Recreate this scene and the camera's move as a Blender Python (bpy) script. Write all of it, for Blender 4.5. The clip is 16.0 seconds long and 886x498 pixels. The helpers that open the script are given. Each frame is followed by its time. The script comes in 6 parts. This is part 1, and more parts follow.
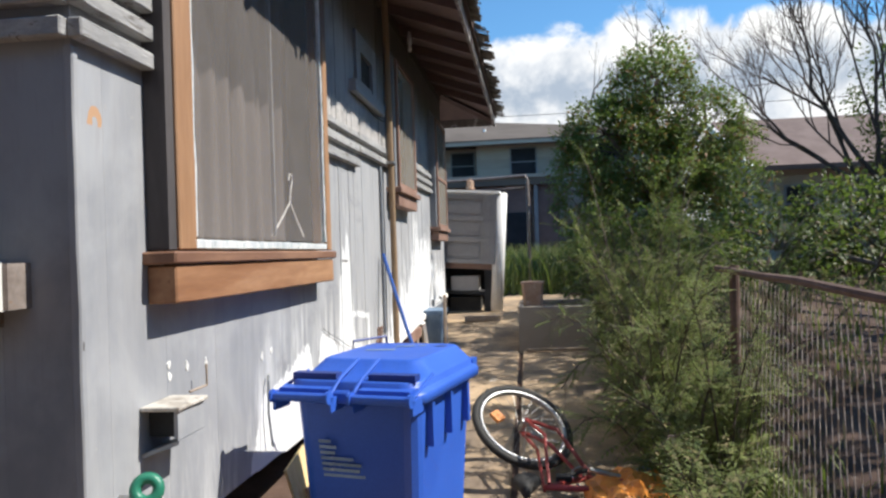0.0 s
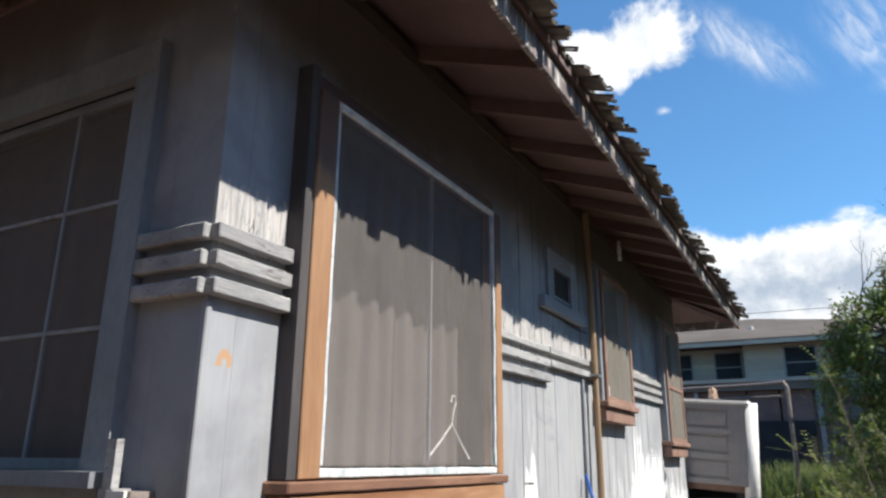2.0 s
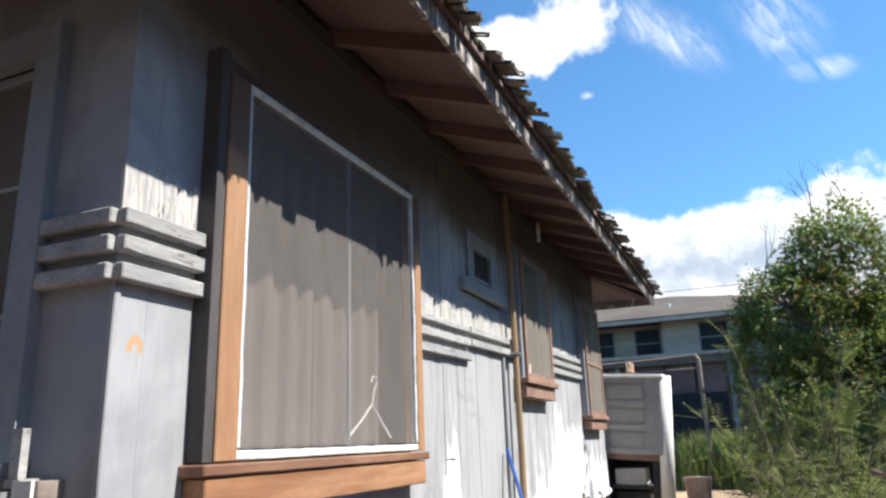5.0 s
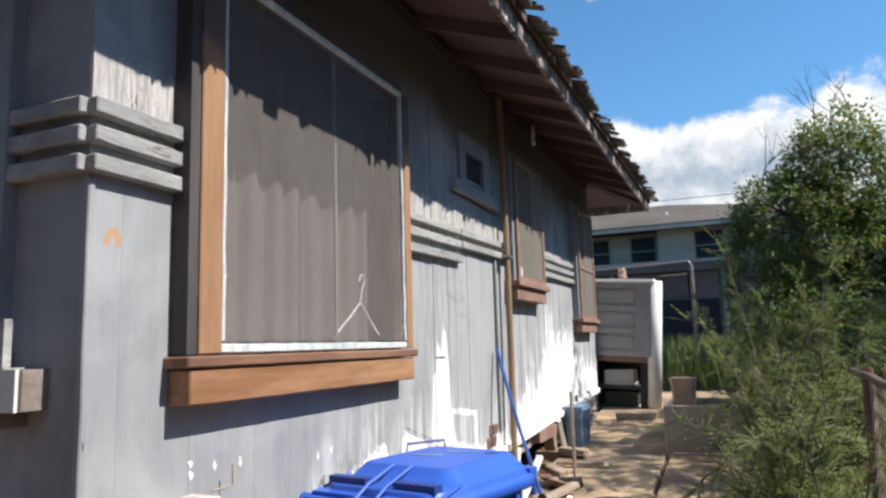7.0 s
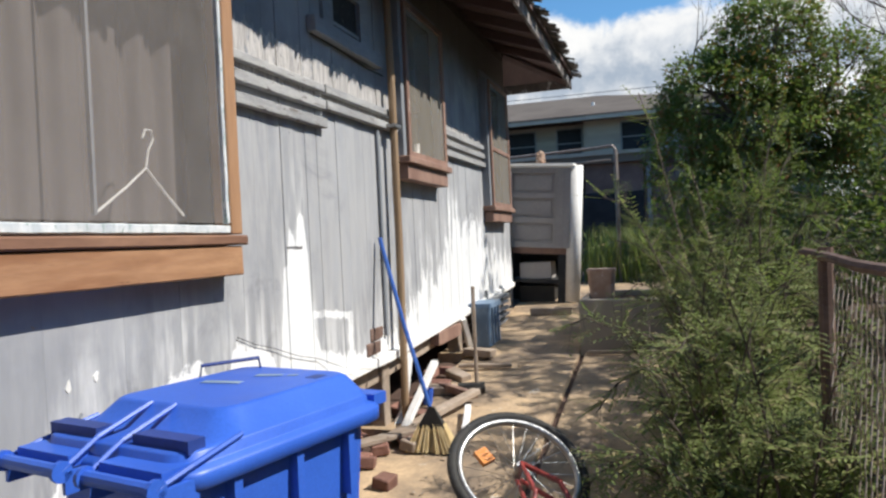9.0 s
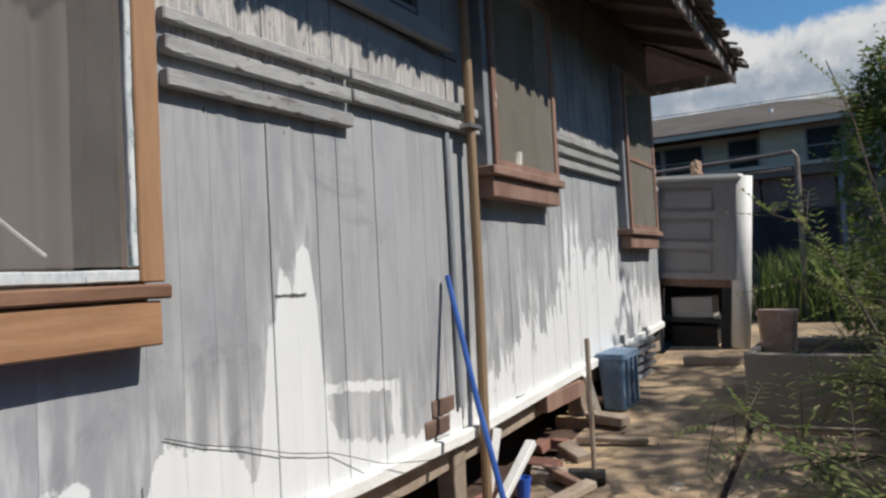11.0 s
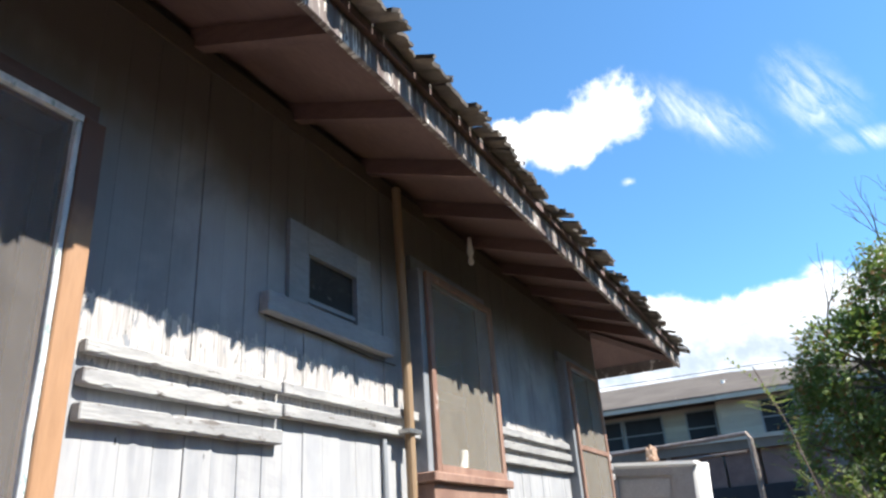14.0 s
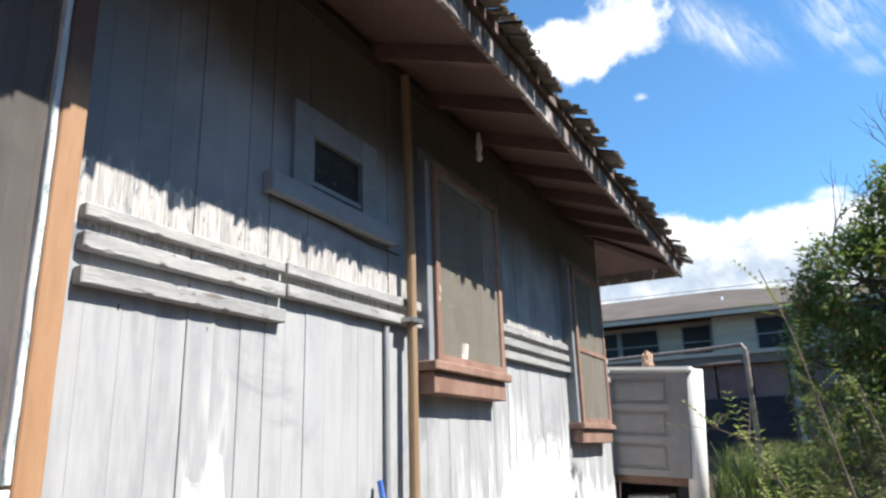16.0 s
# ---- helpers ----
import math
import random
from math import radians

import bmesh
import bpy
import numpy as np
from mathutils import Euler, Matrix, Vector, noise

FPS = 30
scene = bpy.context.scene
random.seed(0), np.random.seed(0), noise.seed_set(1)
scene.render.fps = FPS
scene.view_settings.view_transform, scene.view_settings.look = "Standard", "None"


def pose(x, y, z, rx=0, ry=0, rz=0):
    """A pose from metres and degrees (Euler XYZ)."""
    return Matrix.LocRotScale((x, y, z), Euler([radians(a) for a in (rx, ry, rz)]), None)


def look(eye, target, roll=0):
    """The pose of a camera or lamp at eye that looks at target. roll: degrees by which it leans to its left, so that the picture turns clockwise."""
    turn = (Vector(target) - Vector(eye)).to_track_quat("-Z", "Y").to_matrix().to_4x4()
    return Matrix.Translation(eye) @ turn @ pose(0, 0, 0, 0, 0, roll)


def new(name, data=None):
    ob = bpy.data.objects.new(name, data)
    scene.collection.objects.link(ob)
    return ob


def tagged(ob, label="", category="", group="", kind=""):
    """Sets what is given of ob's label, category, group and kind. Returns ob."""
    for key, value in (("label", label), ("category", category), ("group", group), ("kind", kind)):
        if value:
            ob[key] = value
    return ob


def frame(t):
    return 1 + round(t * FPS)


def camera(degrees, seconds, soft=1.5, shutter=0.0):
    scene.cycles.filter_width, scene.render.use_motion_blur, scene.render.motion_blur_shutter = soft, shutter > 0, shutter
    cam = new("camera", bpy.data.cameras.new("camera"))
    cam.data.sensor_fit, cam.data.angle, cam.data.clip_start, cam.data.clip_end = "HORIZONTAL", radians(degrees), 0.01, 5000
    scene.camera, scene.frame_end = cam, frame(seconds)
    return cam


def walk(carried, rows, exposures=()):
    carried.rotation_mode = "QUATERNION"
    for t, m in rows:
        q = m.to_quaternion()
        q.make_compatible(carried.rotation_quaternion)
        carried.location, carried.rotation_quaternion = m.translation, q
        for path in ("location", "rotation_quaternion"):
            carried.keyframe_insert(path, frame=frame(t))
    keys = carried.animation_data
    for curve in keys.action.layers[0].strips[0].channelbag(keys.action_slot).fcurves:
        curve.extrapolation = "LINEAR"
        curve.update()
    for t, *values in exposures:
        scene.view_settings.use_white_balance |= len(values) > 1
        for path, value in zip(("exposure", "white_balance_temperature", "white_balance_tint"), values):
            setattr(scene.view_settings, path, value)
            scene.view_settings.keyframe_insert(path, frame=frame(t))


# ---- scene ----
cam = camera(64.0, 16.0, soft=2.5)
PATH = [
    (0, (0.087, 2.159, 1.437), (-0.162, 4.143, 1.45), -1.9),
    (0.5, (0.355, 2.253, 1.432), (-0.105, 4.193, 1.592), -4.0),
    (1, (0.551, 2.32, 1.43), (-0.213, 4.139, 1.76), -0.6),
    (1.5, (0.544, 2.34, 1.494), (-0.391, 4.053, 1.935), 0.8),
    (2, (0.554, 2.318, 1.54), (-0.357, 4.005, 2.11), 0.5),
    (2.5, (0.564, 2.303, 1.567), (-0.3, 3.98, 2.231), 0.2),
    (3, (0.59, 2.284, 1.561), (-0.214, 3.971, 2.273), -0.3),
    (3.5, (0.602, 2.285, 1.538), (-0.147, 4.005, 2.23), -1.1),
    (4, (0.609, 2.289, 1.532), (-0.125, 4.035, 2.176), -1.6),
    (6.5, (0.648, 2.324, 1.478), (-0.099, 4.149, 1.817), -2.1),
    (7, (0.657, 2.353, 1.477), (-0.104, 4.182, 1.75), -1.7),
    (7.5, (0.68, 2.455, 1.451), (-0.07, 4.298, 1.653), -2.1),
    (8, (0.611, 2.742, 1.462), (-0.07, 4.618, 1.587), -0.2),
    (8.5, (0.613, 3.01, 1.432), (0.003, 4.915, 1.467), -2.0),
    (8.7, (0.632, 3.148, 1.401), (0.042, 5.059, 1.403), -2.5),
    (10.8, (0.583, 4.488, 1.421), (-0.361, 6.251, 1.396), -4.2),
    (11, (0.59, 4.585, 1.454), (-0.426, 6.306, 1.528), -3.0),
    (11.5, (0.668, 4.638, 1.518), (-0.272, 6.378, 1.816), -5.7),
    (12, (0.65, 4.688, 1.593), (-0.2, 6.434, 2.069), -4.9),
    (12.5, (0.675, 4.668, 1.611), (-0.126, 6.388, 2.244), -4.8),
    (13, (0.699, 4.63, 1.623), (-0.069, 6.316, 2.376), -4.1),
    (13.5, (0.695, 4.628, 1.624), (-0.089, 6.289, 2.416), -3.8),
    (14, (0.697, 4.631, 1.629), (-0.114, 6.283, 2.414), -4.1),
    (14.5, (0.696, 4.641, 1.628), (-0.126, 6.287, 2.411), -3.5),
    (15, (0.699, 4.648, 1.619), (-0.127, 6.3, 2.386), -3.1),
    (15.5, (0.702, 4.664, 1.59), (-0.13, 6.345, 2.284), -2.8),
    (16, (0.647, 4.695, 1.562), (-0.223, 6.41, 2.11), -1.7),
]
EXPOSURES = [(0, 0.66), (0.5, 0.56), (1, 0.5), (1.5, 0.55), (2.5, 1.05), (3.5, 1.3), (4, 1.25), (6.5, 0.7), (7.5, 0.6), (8.5, 0.53), (11, 0.0), (11.5, -0.15), (12, 0.39), (13, 1.17), (14.5, 1.32), (15.5, 1.32), (16, 1.07)]
walk(cam, [(t, look(eye, target, roll)) for t, eye, target, roll in PATH], EXPOSURES)

# ---- world, sun ----
def link(nt, a, b):
    nt.links.new(a, b)


def nmath(nt, op, a, b=None, c=None, clamp=False):
    n = nt.nodes.new("ShaderNodeMath")
    n.operation, n.use_clamp = op, clamp
    for i, v in enumerate((a, b, c)):
        if v is None:
            continue
        if isinstance(v, (int, float)):
            n.inputs[i].default_value = v
        else:
            link(nt, v, n.inputs[i])
    return n.outputs[0]


def nstep(nt, v, lo, hi):
    n = nt.nodes.new("ShaderNodeMapRange")
    n.interpolation_type = "SMOOTHSTEP"
    link(nt, v, n.inputs[0])
    n.inputs[1].default_value, n.inputs[2].default_value = lo, hi
    return n.outputs[0]


def nmix(nt, f, a, b, blend="MIX"):
    n = nt.nodes.new("ShaderNodeMix")
    n.data_type, n.blend_type = "RGBA", blend
    for i, v in ((0, f), (6, a), (7, b)):
        if isinstance(v, (int, float)):
            n.inputs[i].default_value = v
        elif isinstance(v, tuple):
            n.inputs[i].default_value = (*v[:3], 1)
        else:
            link(nt, v, n.inputs[i])
    return n.outputs[2]


def nvec(nt, x, y, z):
    n = nt.nodes.new("ShaderNodeCombineXYZ")
    for i, v in enumerate((x, y, z)):
        if isinstance(v, (int, float)):
            n.inputs[i].default_value = v
        else:
            link(nt, v, n.inputs[i])
    return n.outputs[0]


def nnoise(nt, vec, scale, detail=4.0, rough=0.55, warp=0.0):
    n = nt.nodes.new("ShaderNodeTexNoise")
    link(nt, vec, n.inputs["Vector"])
    n.inputs["Scale"].default_value, n.inputs["Detail"].default_value = scale, detail
    n.inputs["Roughness"].default_value, n.inputs["Distortion"].default_value = rough, warp
    return n.outputs[0]


SUN_WAY = Vector((1.0, 0.12, 1.18)).normalized()
SUN_EL, SUN_AZ = math.asin(SUN_WAY.z), math.atan2(SUN_WAY.x, SUN_WAY.y)

world = bpy.data.worlds.new("world")
scene.world = world
world.use_nodes = True
wt = world.node_tree
wt.nodes.clear()
sky = wt.nodes.new("ShaderNodeTexSky")
sky.sky_type, sky.sun_disc = "NISHITA", False
sky.sun_elevation, sky.sun_rotation = SUN_EL, SUN_AZ
sky.air_density, sky.dust_density, sky.ozone_density = 1.0, 0.1, 2.5
way = wt.nodes.new("ShaderNodeTexCoord").outputs["Generated"]
sep = wt.nodes.new("ShaderNodeSeparateXYZ")
link(wt, way, sep.inputs[0])
az = nmath(wt, "MULTIPLY", nmath(wt, "ARCTAN2", sep.outputs[0], sep.outputs[1]), 57.2958)
el = nmath(wt, "MULTIPLY", nmath(wt, "ARCSINE", sep.outputs[2]), 57.2958)
ang = nvec(wt, az, el, 0.0)
puffy = nnoise(wt, ang, 0.16, 6, 0.6, 0.3)
fine = nnoise(wt, ang, 0.5, 5, 0.6)
broad = nnoise(wt, ang, 0.06, 2)
# the bank of cumulus above the horizon
top = nmath(wt, "ADD", nmath(wt, "MULTIPLY", broad, 9.0), 9.3)
top = nmath(wt, "ADD", top, nmath(wt, "MULTIPLY", puffy, 7.0))
bank = nmath(wt, "MULTIPLY", nstep(wt, nmath(wt, "SUBTRACT", top, el), 0.2, 1.5), nstep(wt, nmath(wt, "ABSOLUTE", nmath(wt, "SUBTRACT", az, 5.0)), 58.0, 36.0))


def blob(a0, e0, ra, re, edge, soft, turn=0.0):
    """A cloud about azimuth a0 and elevation e0, in degrees."""
    c, s = math.cos(radians(turn)), math.sin(radians(turn))
    da, de = nmath(wt, "SUBTRACT", az, a0), nmath(wt, "SUBTRACT", el, e0)
    u = nmath(wt, "DIVIDE", nmath(wt, "ADD", nmath(wt, "MULTIPLY", da, c), nmath(wt, "MULTIPLY", de, s)), ra)
    v = nmath(wt, "DIVIDE", nmath(wt, "SUBTRACT", nmath(wt, "MULTIPLY", de, c), nmath(wt, "MULTIPLY", da, s)), re)
    r = nmath(wt, "SQRT", nmath(wt, "ADD", nmath(wt, "MULTIPLY", u, u), nmath(wt, "MULTIPLY", v, v)))
    d = nmath(wt, "ADD", nmath(wt, "SUBTRACT", 1.0, r), nmath(wt, "MULTIPLY", nmath(wt, "SUBTRACT", nmath(wt, "ADD", nmath(wt, "MULTIPLY", puffy, 0.65), nmath(wt, "MULTIPLY", fine, 0.35)), 0.5), edge))
    return nstep(wt, d, 0.0, soft)


puff = blob(-10.4, 31.8, 4.6, 3.2, 2.0, 0.42)
puff = nmath(wt, "MAXIMUM", puff, blob(-14.6, 30.6, 4.0, 2.8, 2.0, 0.42))
puff = nmath(wt, "MAXIMUM", puff, blob(-19.5, 31.0, 4.4, 2.1, 2.2, 0.35))
puff = nmath(wt, "MAXIMUM", puff, nmath(wt, "MULTIPLY", blob(-9.4, 26.4, 0.9, 0.5, 3.2, 0.9), 0.7))
wisp_n = nnoise(wt, nvec(wt, nmath(wt, "ADD", az, nmath(wt, "MULTIPLY", el, 0.5)), nmath(wt, "MULTIPLY", el, 0.35), 0.0), 0.75, 5, 0.65, 0.6)
wisp = nmath(wt, "MAXIMUM", blob(-2.4, 30.0, 7.5, 2.5, 1.0, 1.0, -36), blob(6.0, 29.2, 5.4, 3.4, 1.0, 1.0, -52))
wisp = nmath(wt, "MAXIMUM", wisp, blob(8.3, 25.0, 3.5, 1.2, 0.8, 1.0, -8))
wisp = nmath(wt, "MULTIPLY", wisp, nstep(wt, wisp_n, 0.28, 0.74))
wisp = nmath(wt, "MULTIPLY", wisp, 0.6)
cover = nmath(wt, "MAXIMUM", nmath(wt, "MAXIMUM", bank, puff), wisp)
under = nstep(wt, nmath(wt, "ADD", nmath(wt, "ABSOLUTE", nmath(wt, "SUBTRACT", el, 12.3)), nmath(wt, "MULTIPLY", fine, 6.0)), 6.2, 2.6)
lumps = nstep(wt, puffy, 0.3, 0.6)
cloud_c = nmix(wt, under, nmix(wt, lumps, (7.2, 7.7, 8.4), (10.5, 10.5, 10.4)), (4.4, 5.2, 6.3))
tinted = nmix(wt, 1.0, sky.outputs[0], (0.95, 1.48, 1.72), "MULTIPLY")
bg = wt.nodes.new("ShaderNodeBackground")
link(wt, nmix(wt, cover, tinted, cloud_c), bg.inputs[0])
bg.inputs[1].default_value = 0.068
link(wt, bg.outputs[0], wt.nodes.new("ShaderNodeOutputWorld").inputs[0])

sun = new("sun", bpy.data.lights.new("sun", "SUN"))
sun.data.energy, sun.data.angle, sun.data.color = 5.0, radians(0.53), (1.0, 0.95, 0.87)
sun.matrix_world = look(SUN_WAY * 60, (0, 0, 0))
scene.view_settings.exposure = 0.0


# ---- materials ----
WX = -1.04  # the face of the side wall


def base_mat(name, rough=0.7, metal=0.0, spec=0.4):
    m = bpy.data.materials.new(name)
    m.use_nodes = True
    nt = m.node_tree
    p = nt.nodes["Principled BSDF"]
    p.inputs["Roughness"].default_value, p.inputs["Metallic"].default_value = rough, metal
    p.inputs["Specular IOR Level"].default_value = spec
    return m, nt, p


def place(nt, stretch=(1, 1, 1), shift=True):
    """World position, stretched; each object shifted by its own chance number."""
    g = nt.nodes.new("ShaderNodeNewGeometry").outputs["Position"]
    v = nt.nodes.new("ShaderNodeVectorMath")
    v.operation = "MULTIPLY"
    link(nt, g, v.inputs[0])
    v.inputs[1].default_value = stretch
    if not shift:
        return v.outputs[0]
    r = nt.nodes.new("ShaderNodeObjectInfo").outputs["Random"]
    a = nt.nodes.new("ShaderNodeVectorMath")
    a.operation = "ADD"
    link(nt, v.outputs[0], a.inputs[0])
    link(nt, nvec(nt, nmath(nt, "MULTIPLY", r, 17.0), nmath(nt, "MULTIPLY", r, 9.0), nmath(nt, "MULTIPLY", r, 5.0)), a.inputs[1])
    return a.outputs[0]


def bump(nt, p, height, strength=0.3, dist=0.004):
    b = nt.nodes.new("ShaderNodeBump")
    b.inputs["Strength"].default_value, b.inputs["Distance"].default_value = strength, dist
    link(nt, height, b.inputs["Height"])
    link(nt, b.outputs[0], p.inputs["Normal"])


def surf(name, c1, c2, scale=6.0, stretch=(1, 1, 1), rough=0.7, metal=0.0, fleck=None, fleck_at=0.66, fine=60.0, bumpy=0.3, vary=0.12, shift=True, spec=0.4):
    """Two tones in broad blotches, fine grain over them, flecks of a third, and a fine relief."""
    m, nt, p = base_mat(name, rough, metal, spec)
    v = place(nt, stretch, shift)
    big, small = nnoise(nt, v, scale, 5, 0.6, 0.4), nnoise(nt, v, fine, 4, 0.65)
    col = nmix(nt, nstep(nt, big, 0.33, 0.67), c1, c2)
    col = nmix(nt, nmath(nt, "MULTIPLY", nstep(nt, small, 0.3, 0.75), 0.35), col, tuple(x * 0.62 for x in c1))
    if fleck:
        f = nnoise(nt, v, scale * 3.1, 6, 0.7, 0.6)
        col = nmix(nt, nstep(nt, f, fleck_at, fleck_at + 0.04), col, fleck)
    r = nt.nodes.new("ShaderNodeObjectInfo").outputs["Random"]
    h = nt.nodes.new("ShaderNodeHueSaturation")
    link(nt, col, h.inputs["Color"])
    link(nt, nmath(nt, "ADD", nmath(nt, "MULTIPLY", r, 2 * vary), 1.0 - vary), h.inputs["Value"])
    link(nt, h.outputs[0], p.inputs["Base Color"])
    link(nt, nmath(nt, "ADD", nmath(nt, "MULTIPLY", big, 0.3), rough - 0.15), p.inputs["Roughness"])
    bump(nt, p, nmath(nt, "ADD", small, nmath(nt, "MULTIPLY", big, 0.7)), bumpy)
    return m


def ramp(nt, v, stops):
    n = nt.nodes.new("ShaderNodeValToRGB")
    e = n.color_ramp.elements
    while len(e) < len(stops):
        e.new(0.5)
    for k, (at, val) in zip(e, stops):
        k.position, k.color = at, (val, val, val, 1)
    link(nt, v, n.inputs[0])
    return n.outputs[0]


def siding_mat():
    """Grey-blue wall paint worn down to white undercoat low on the wall, and to bare board in places."""
    m, nt, p = base_mat("siding_paint", 0.62)
    g = nt.nodes.new("ShaderNodeNewGeometry").outputs["Position"]
    s = nt.nodes.new("ShaderNodeSeparateXYZ")
    link(nt, g, s.inputs[0])
    r = nt.nodes.new("ShaderNodeObjectInfo").outputs["Random"]
    grain_v = nvec(nt, nmath(nt, "ADD", s.outputs[0], nmath(nt, "MULTIPLY", r, 7.0)), s.outputs[1], nmath(nt, "MULTIPLY", s.outputs[2], 0.07))
    grain = nnoise(nt, grain_v, 90, 4, 0.6)
    streak_v = nvec(nt, s.outputs[0], nmath(nt, "ADD", s.outputs[1], nmath(nt, "MULTIPLY", r, 0.6)), nmath(nt, "MULTIPLY", s.outputs[2], 0.16))
    streak = nnoise(nt, streak_v, 13, 4, 0.6)
    blot = nnoise(nt, g, 2.3, 5, 0.6, 0.5)
    edge = nnoise(nt, g, 19, 5, 0.65)
    col = nmix(nt, nstep(nt, blot, 0.36, 0.64), (0.215, 0.226, 0.248), (0.312, 0.324, 0.346))
    tone = nt.nodes.new("ShaderNodeHueSaturation")
    link(nt, col, tone.inputs["Color"])
    link(nt, nmath(nt, "ADD", nmath(nt, "MULTIPLY", r, 0.14), 0.93), tone.inputs["Value"])
    smudge = nstep(nt, nnoise(nt, g, 1.1, 6, 0.7, 1.2), 0.56, 0.70)
    col = nmix(nt, nmath(nt, "MULTIPLY", smudge, 0.55), tone.outputs[0], (0.185, 0.183, 0.195))
    col = nmix(nt, nmath(nt, "MULTIPLY", nstep(nt, streak, 0.55, 0.75), 0.5), col, (0.215, 0.22, 0.235))
    col = nmix(nt, nmath(nt, "MULTIPLY", nstep(nt, grain, 0.55, 0.8), 0.35), col, (0.185, 0.187, 0.205))
    # infill boards beyond the big window gone chalky; nearer ones below the battens paled less
    chalk = nmath(nt, "MULTIPLY", nmath(nt, "ADD", nmath(nt, "MULTIPLY", nstep(nt, s.outputs[1], 5.80, 5.84), 0.55), 0.45), nstep(nt, s.outputs[2], 2.12, 2.09))
    chalk = nmath(nt, "MULTIPLY", chalk, nstep(nt, s.outputs[0], WX - 0.018, WX - 0.012))
    chalk = nmath(nt, "MULTIPLY", chalk, nmath(nt, "SUBTRACT", 1.0, nmath(nt, "MULTIPLY", smudge, 0.85)))
    chalk = nmath(nt, "MULTIPLY", chalk, nmath(nt, "ADD", nmath(nt, "MULTIPLY", nstep(nt, streak, 0.35, 0.62), 0.45), 0.3))
    col = nmix(nt, chalk, col, nmix(nt, grain, (0.34, 0.338, 0.342), (0.47, 0.468, 0.472)))
    # how high the white undercoat shows along the wall
    along = nmath(nt, "DIVIDE", nmath(nt, "SUBTRACT", s.outputs[1], 3.8), 7.6, clamp=True)
    tops = ((3.8, 0.5), (4.75, 0.52), (5.0, 0.86), (5.5, 1.0), (5.6, 1.03), (5.68, 0.85), (5.78, 0.9), (5.80, 1.06), (5.9, 1.02), (6.04, 1.01), (6.1, 0.97), (6.14, 0.86), (6.195, 0.9), (6.215, 1.28), (6.265, 1.36), (6.27, 1.49), (6.33, 1.50),
            (6.425, 1.61), (6.465, 1.56), (6.475, 1.33), (6.50, 1.02), (6.58, 0.88), (6.95, 0.84), (7.0, 0.8), (7.6, 0.86), (7.95, 1.02), (8.18, 1.22), (8.44, 1.12), (8.89, 1.55), (9.6, 1.66), (10.1, 1.35), (10.9, 1.25))
    lim = nmath(nt, "MULTIPLY", ramp(nt, along, [((y - 3.8) / 7.6, z / 2) for y, z in tops]), 2.0)
    wild = nmath(nt, "MULTIPLY", nmath(nt, "SUBTRACT", streak, 0.5), ramp(nt, along, [(0.0, 0.4), (0.2, 0.07), (0.44, 0.07), (0.54, 0.9), (1.0, 1.0)]))
    lim = nmath(nt, "ADD", lim, nmath(nt, "ADD", nmath(nt, "MULTIPLY", wild, 1.5), nmath(nt, "MULTIPLY", nmath(nt, "SUBTRACT", edge, 0.5), 0.16)))
    low = nstep(nt, nmath(nt, "SUBTRACT", lim, s.outputs[2]), 0.0, 0.025)
    # a brushed outline round one grey patch
    wob = nmath(nt, "MULTIPLY", nmath(nt, "SUBTRACT", edge, 0.5), 0.05)
    py, pz = nmath(nt, "ADD", s.outputs[1], wob), nmath(nt, "ADD", s.outputs[2], wob)
    level = nmath(nt, "ABSOLUTE", nmath(nt, "SUBTRACT", nmath(nt, "ADD", pz, nmath(nt, "MULTIPLY", py, 0.12)), 1.862))
    bar_h = nmath(nt, "MULTIPLY", nstep(nt, level, 0.024, 0.014), nmath(nt, "MULTIPLY", nstep(nt, py, 6.48, 6.50), nstep(nt, py, 6.945, 6.93)))
    bar_v = nmath(nt, "MULTIPLY", nstep(nt, nmath(nt, "ABSOLUTE", nmath(nt, "SUBTRACT", py, 6.915)), 0.034, 0.024), nstep(nt, pz, 1.05, 1.035))
    low = nmath(nt, "MAXIMUM", low, nmath(nt, "MULTIPLY", nmath(nt, "MAXIMUM", bar_h, bar_v), nstep(nt, streak, 0.3, 0.45)))
    # paint flaked off the boards over the battens, and small flakes all over
    flake_v = nvec(nt, s.outputs[0], s.outputs[1], nmath(nt, "MULTIPLY", s.outputs[2], 0.45))
    flake = nnoise(nt, flake_v, 24, 6, 0.7, 0.4)
    belt = nmath(nt, "MULTIPLY", nstep(nt, s.outputs[2], 2.14, 2.2), nstep(nt, s.outputs[2], 2.44, 2.34))
    belt = nmath(nt, "MULTIPLY", belt, nstep(nt, s.outputs[0], WX - 0.018, WX - 0.012))
    up = nstep(nt, nmath(nt, "ADD", flake, nmath(nt, "MULTIPLY", belt, 0.30)), 0.68, 0.73)
    isle = nstep(nt, nnoise(nt, streak_v, 5.0, 5, 0.65, 0.8), 0.60, 0.64)
    low = nmath(nt, "MULTIPLY", low, nmath(nt, "SUBTRACT", 1.0, nmath(nt, "MULTIPLY", isle, 0.75)))
    haze = nmath(nt, "MULTIPLY", nstep(nt, nmath(nt, "SUBTRACT", lim, s.outputs[2]), -0.35, 0.0), nmath(nt, "MULTIPLY", nstep(nt, streak, 0.4, 0.7), 0.55))
    white = nmath(nt, "MAXIMUM", nmath(nt, "MAXIMUM", low, up), haze)
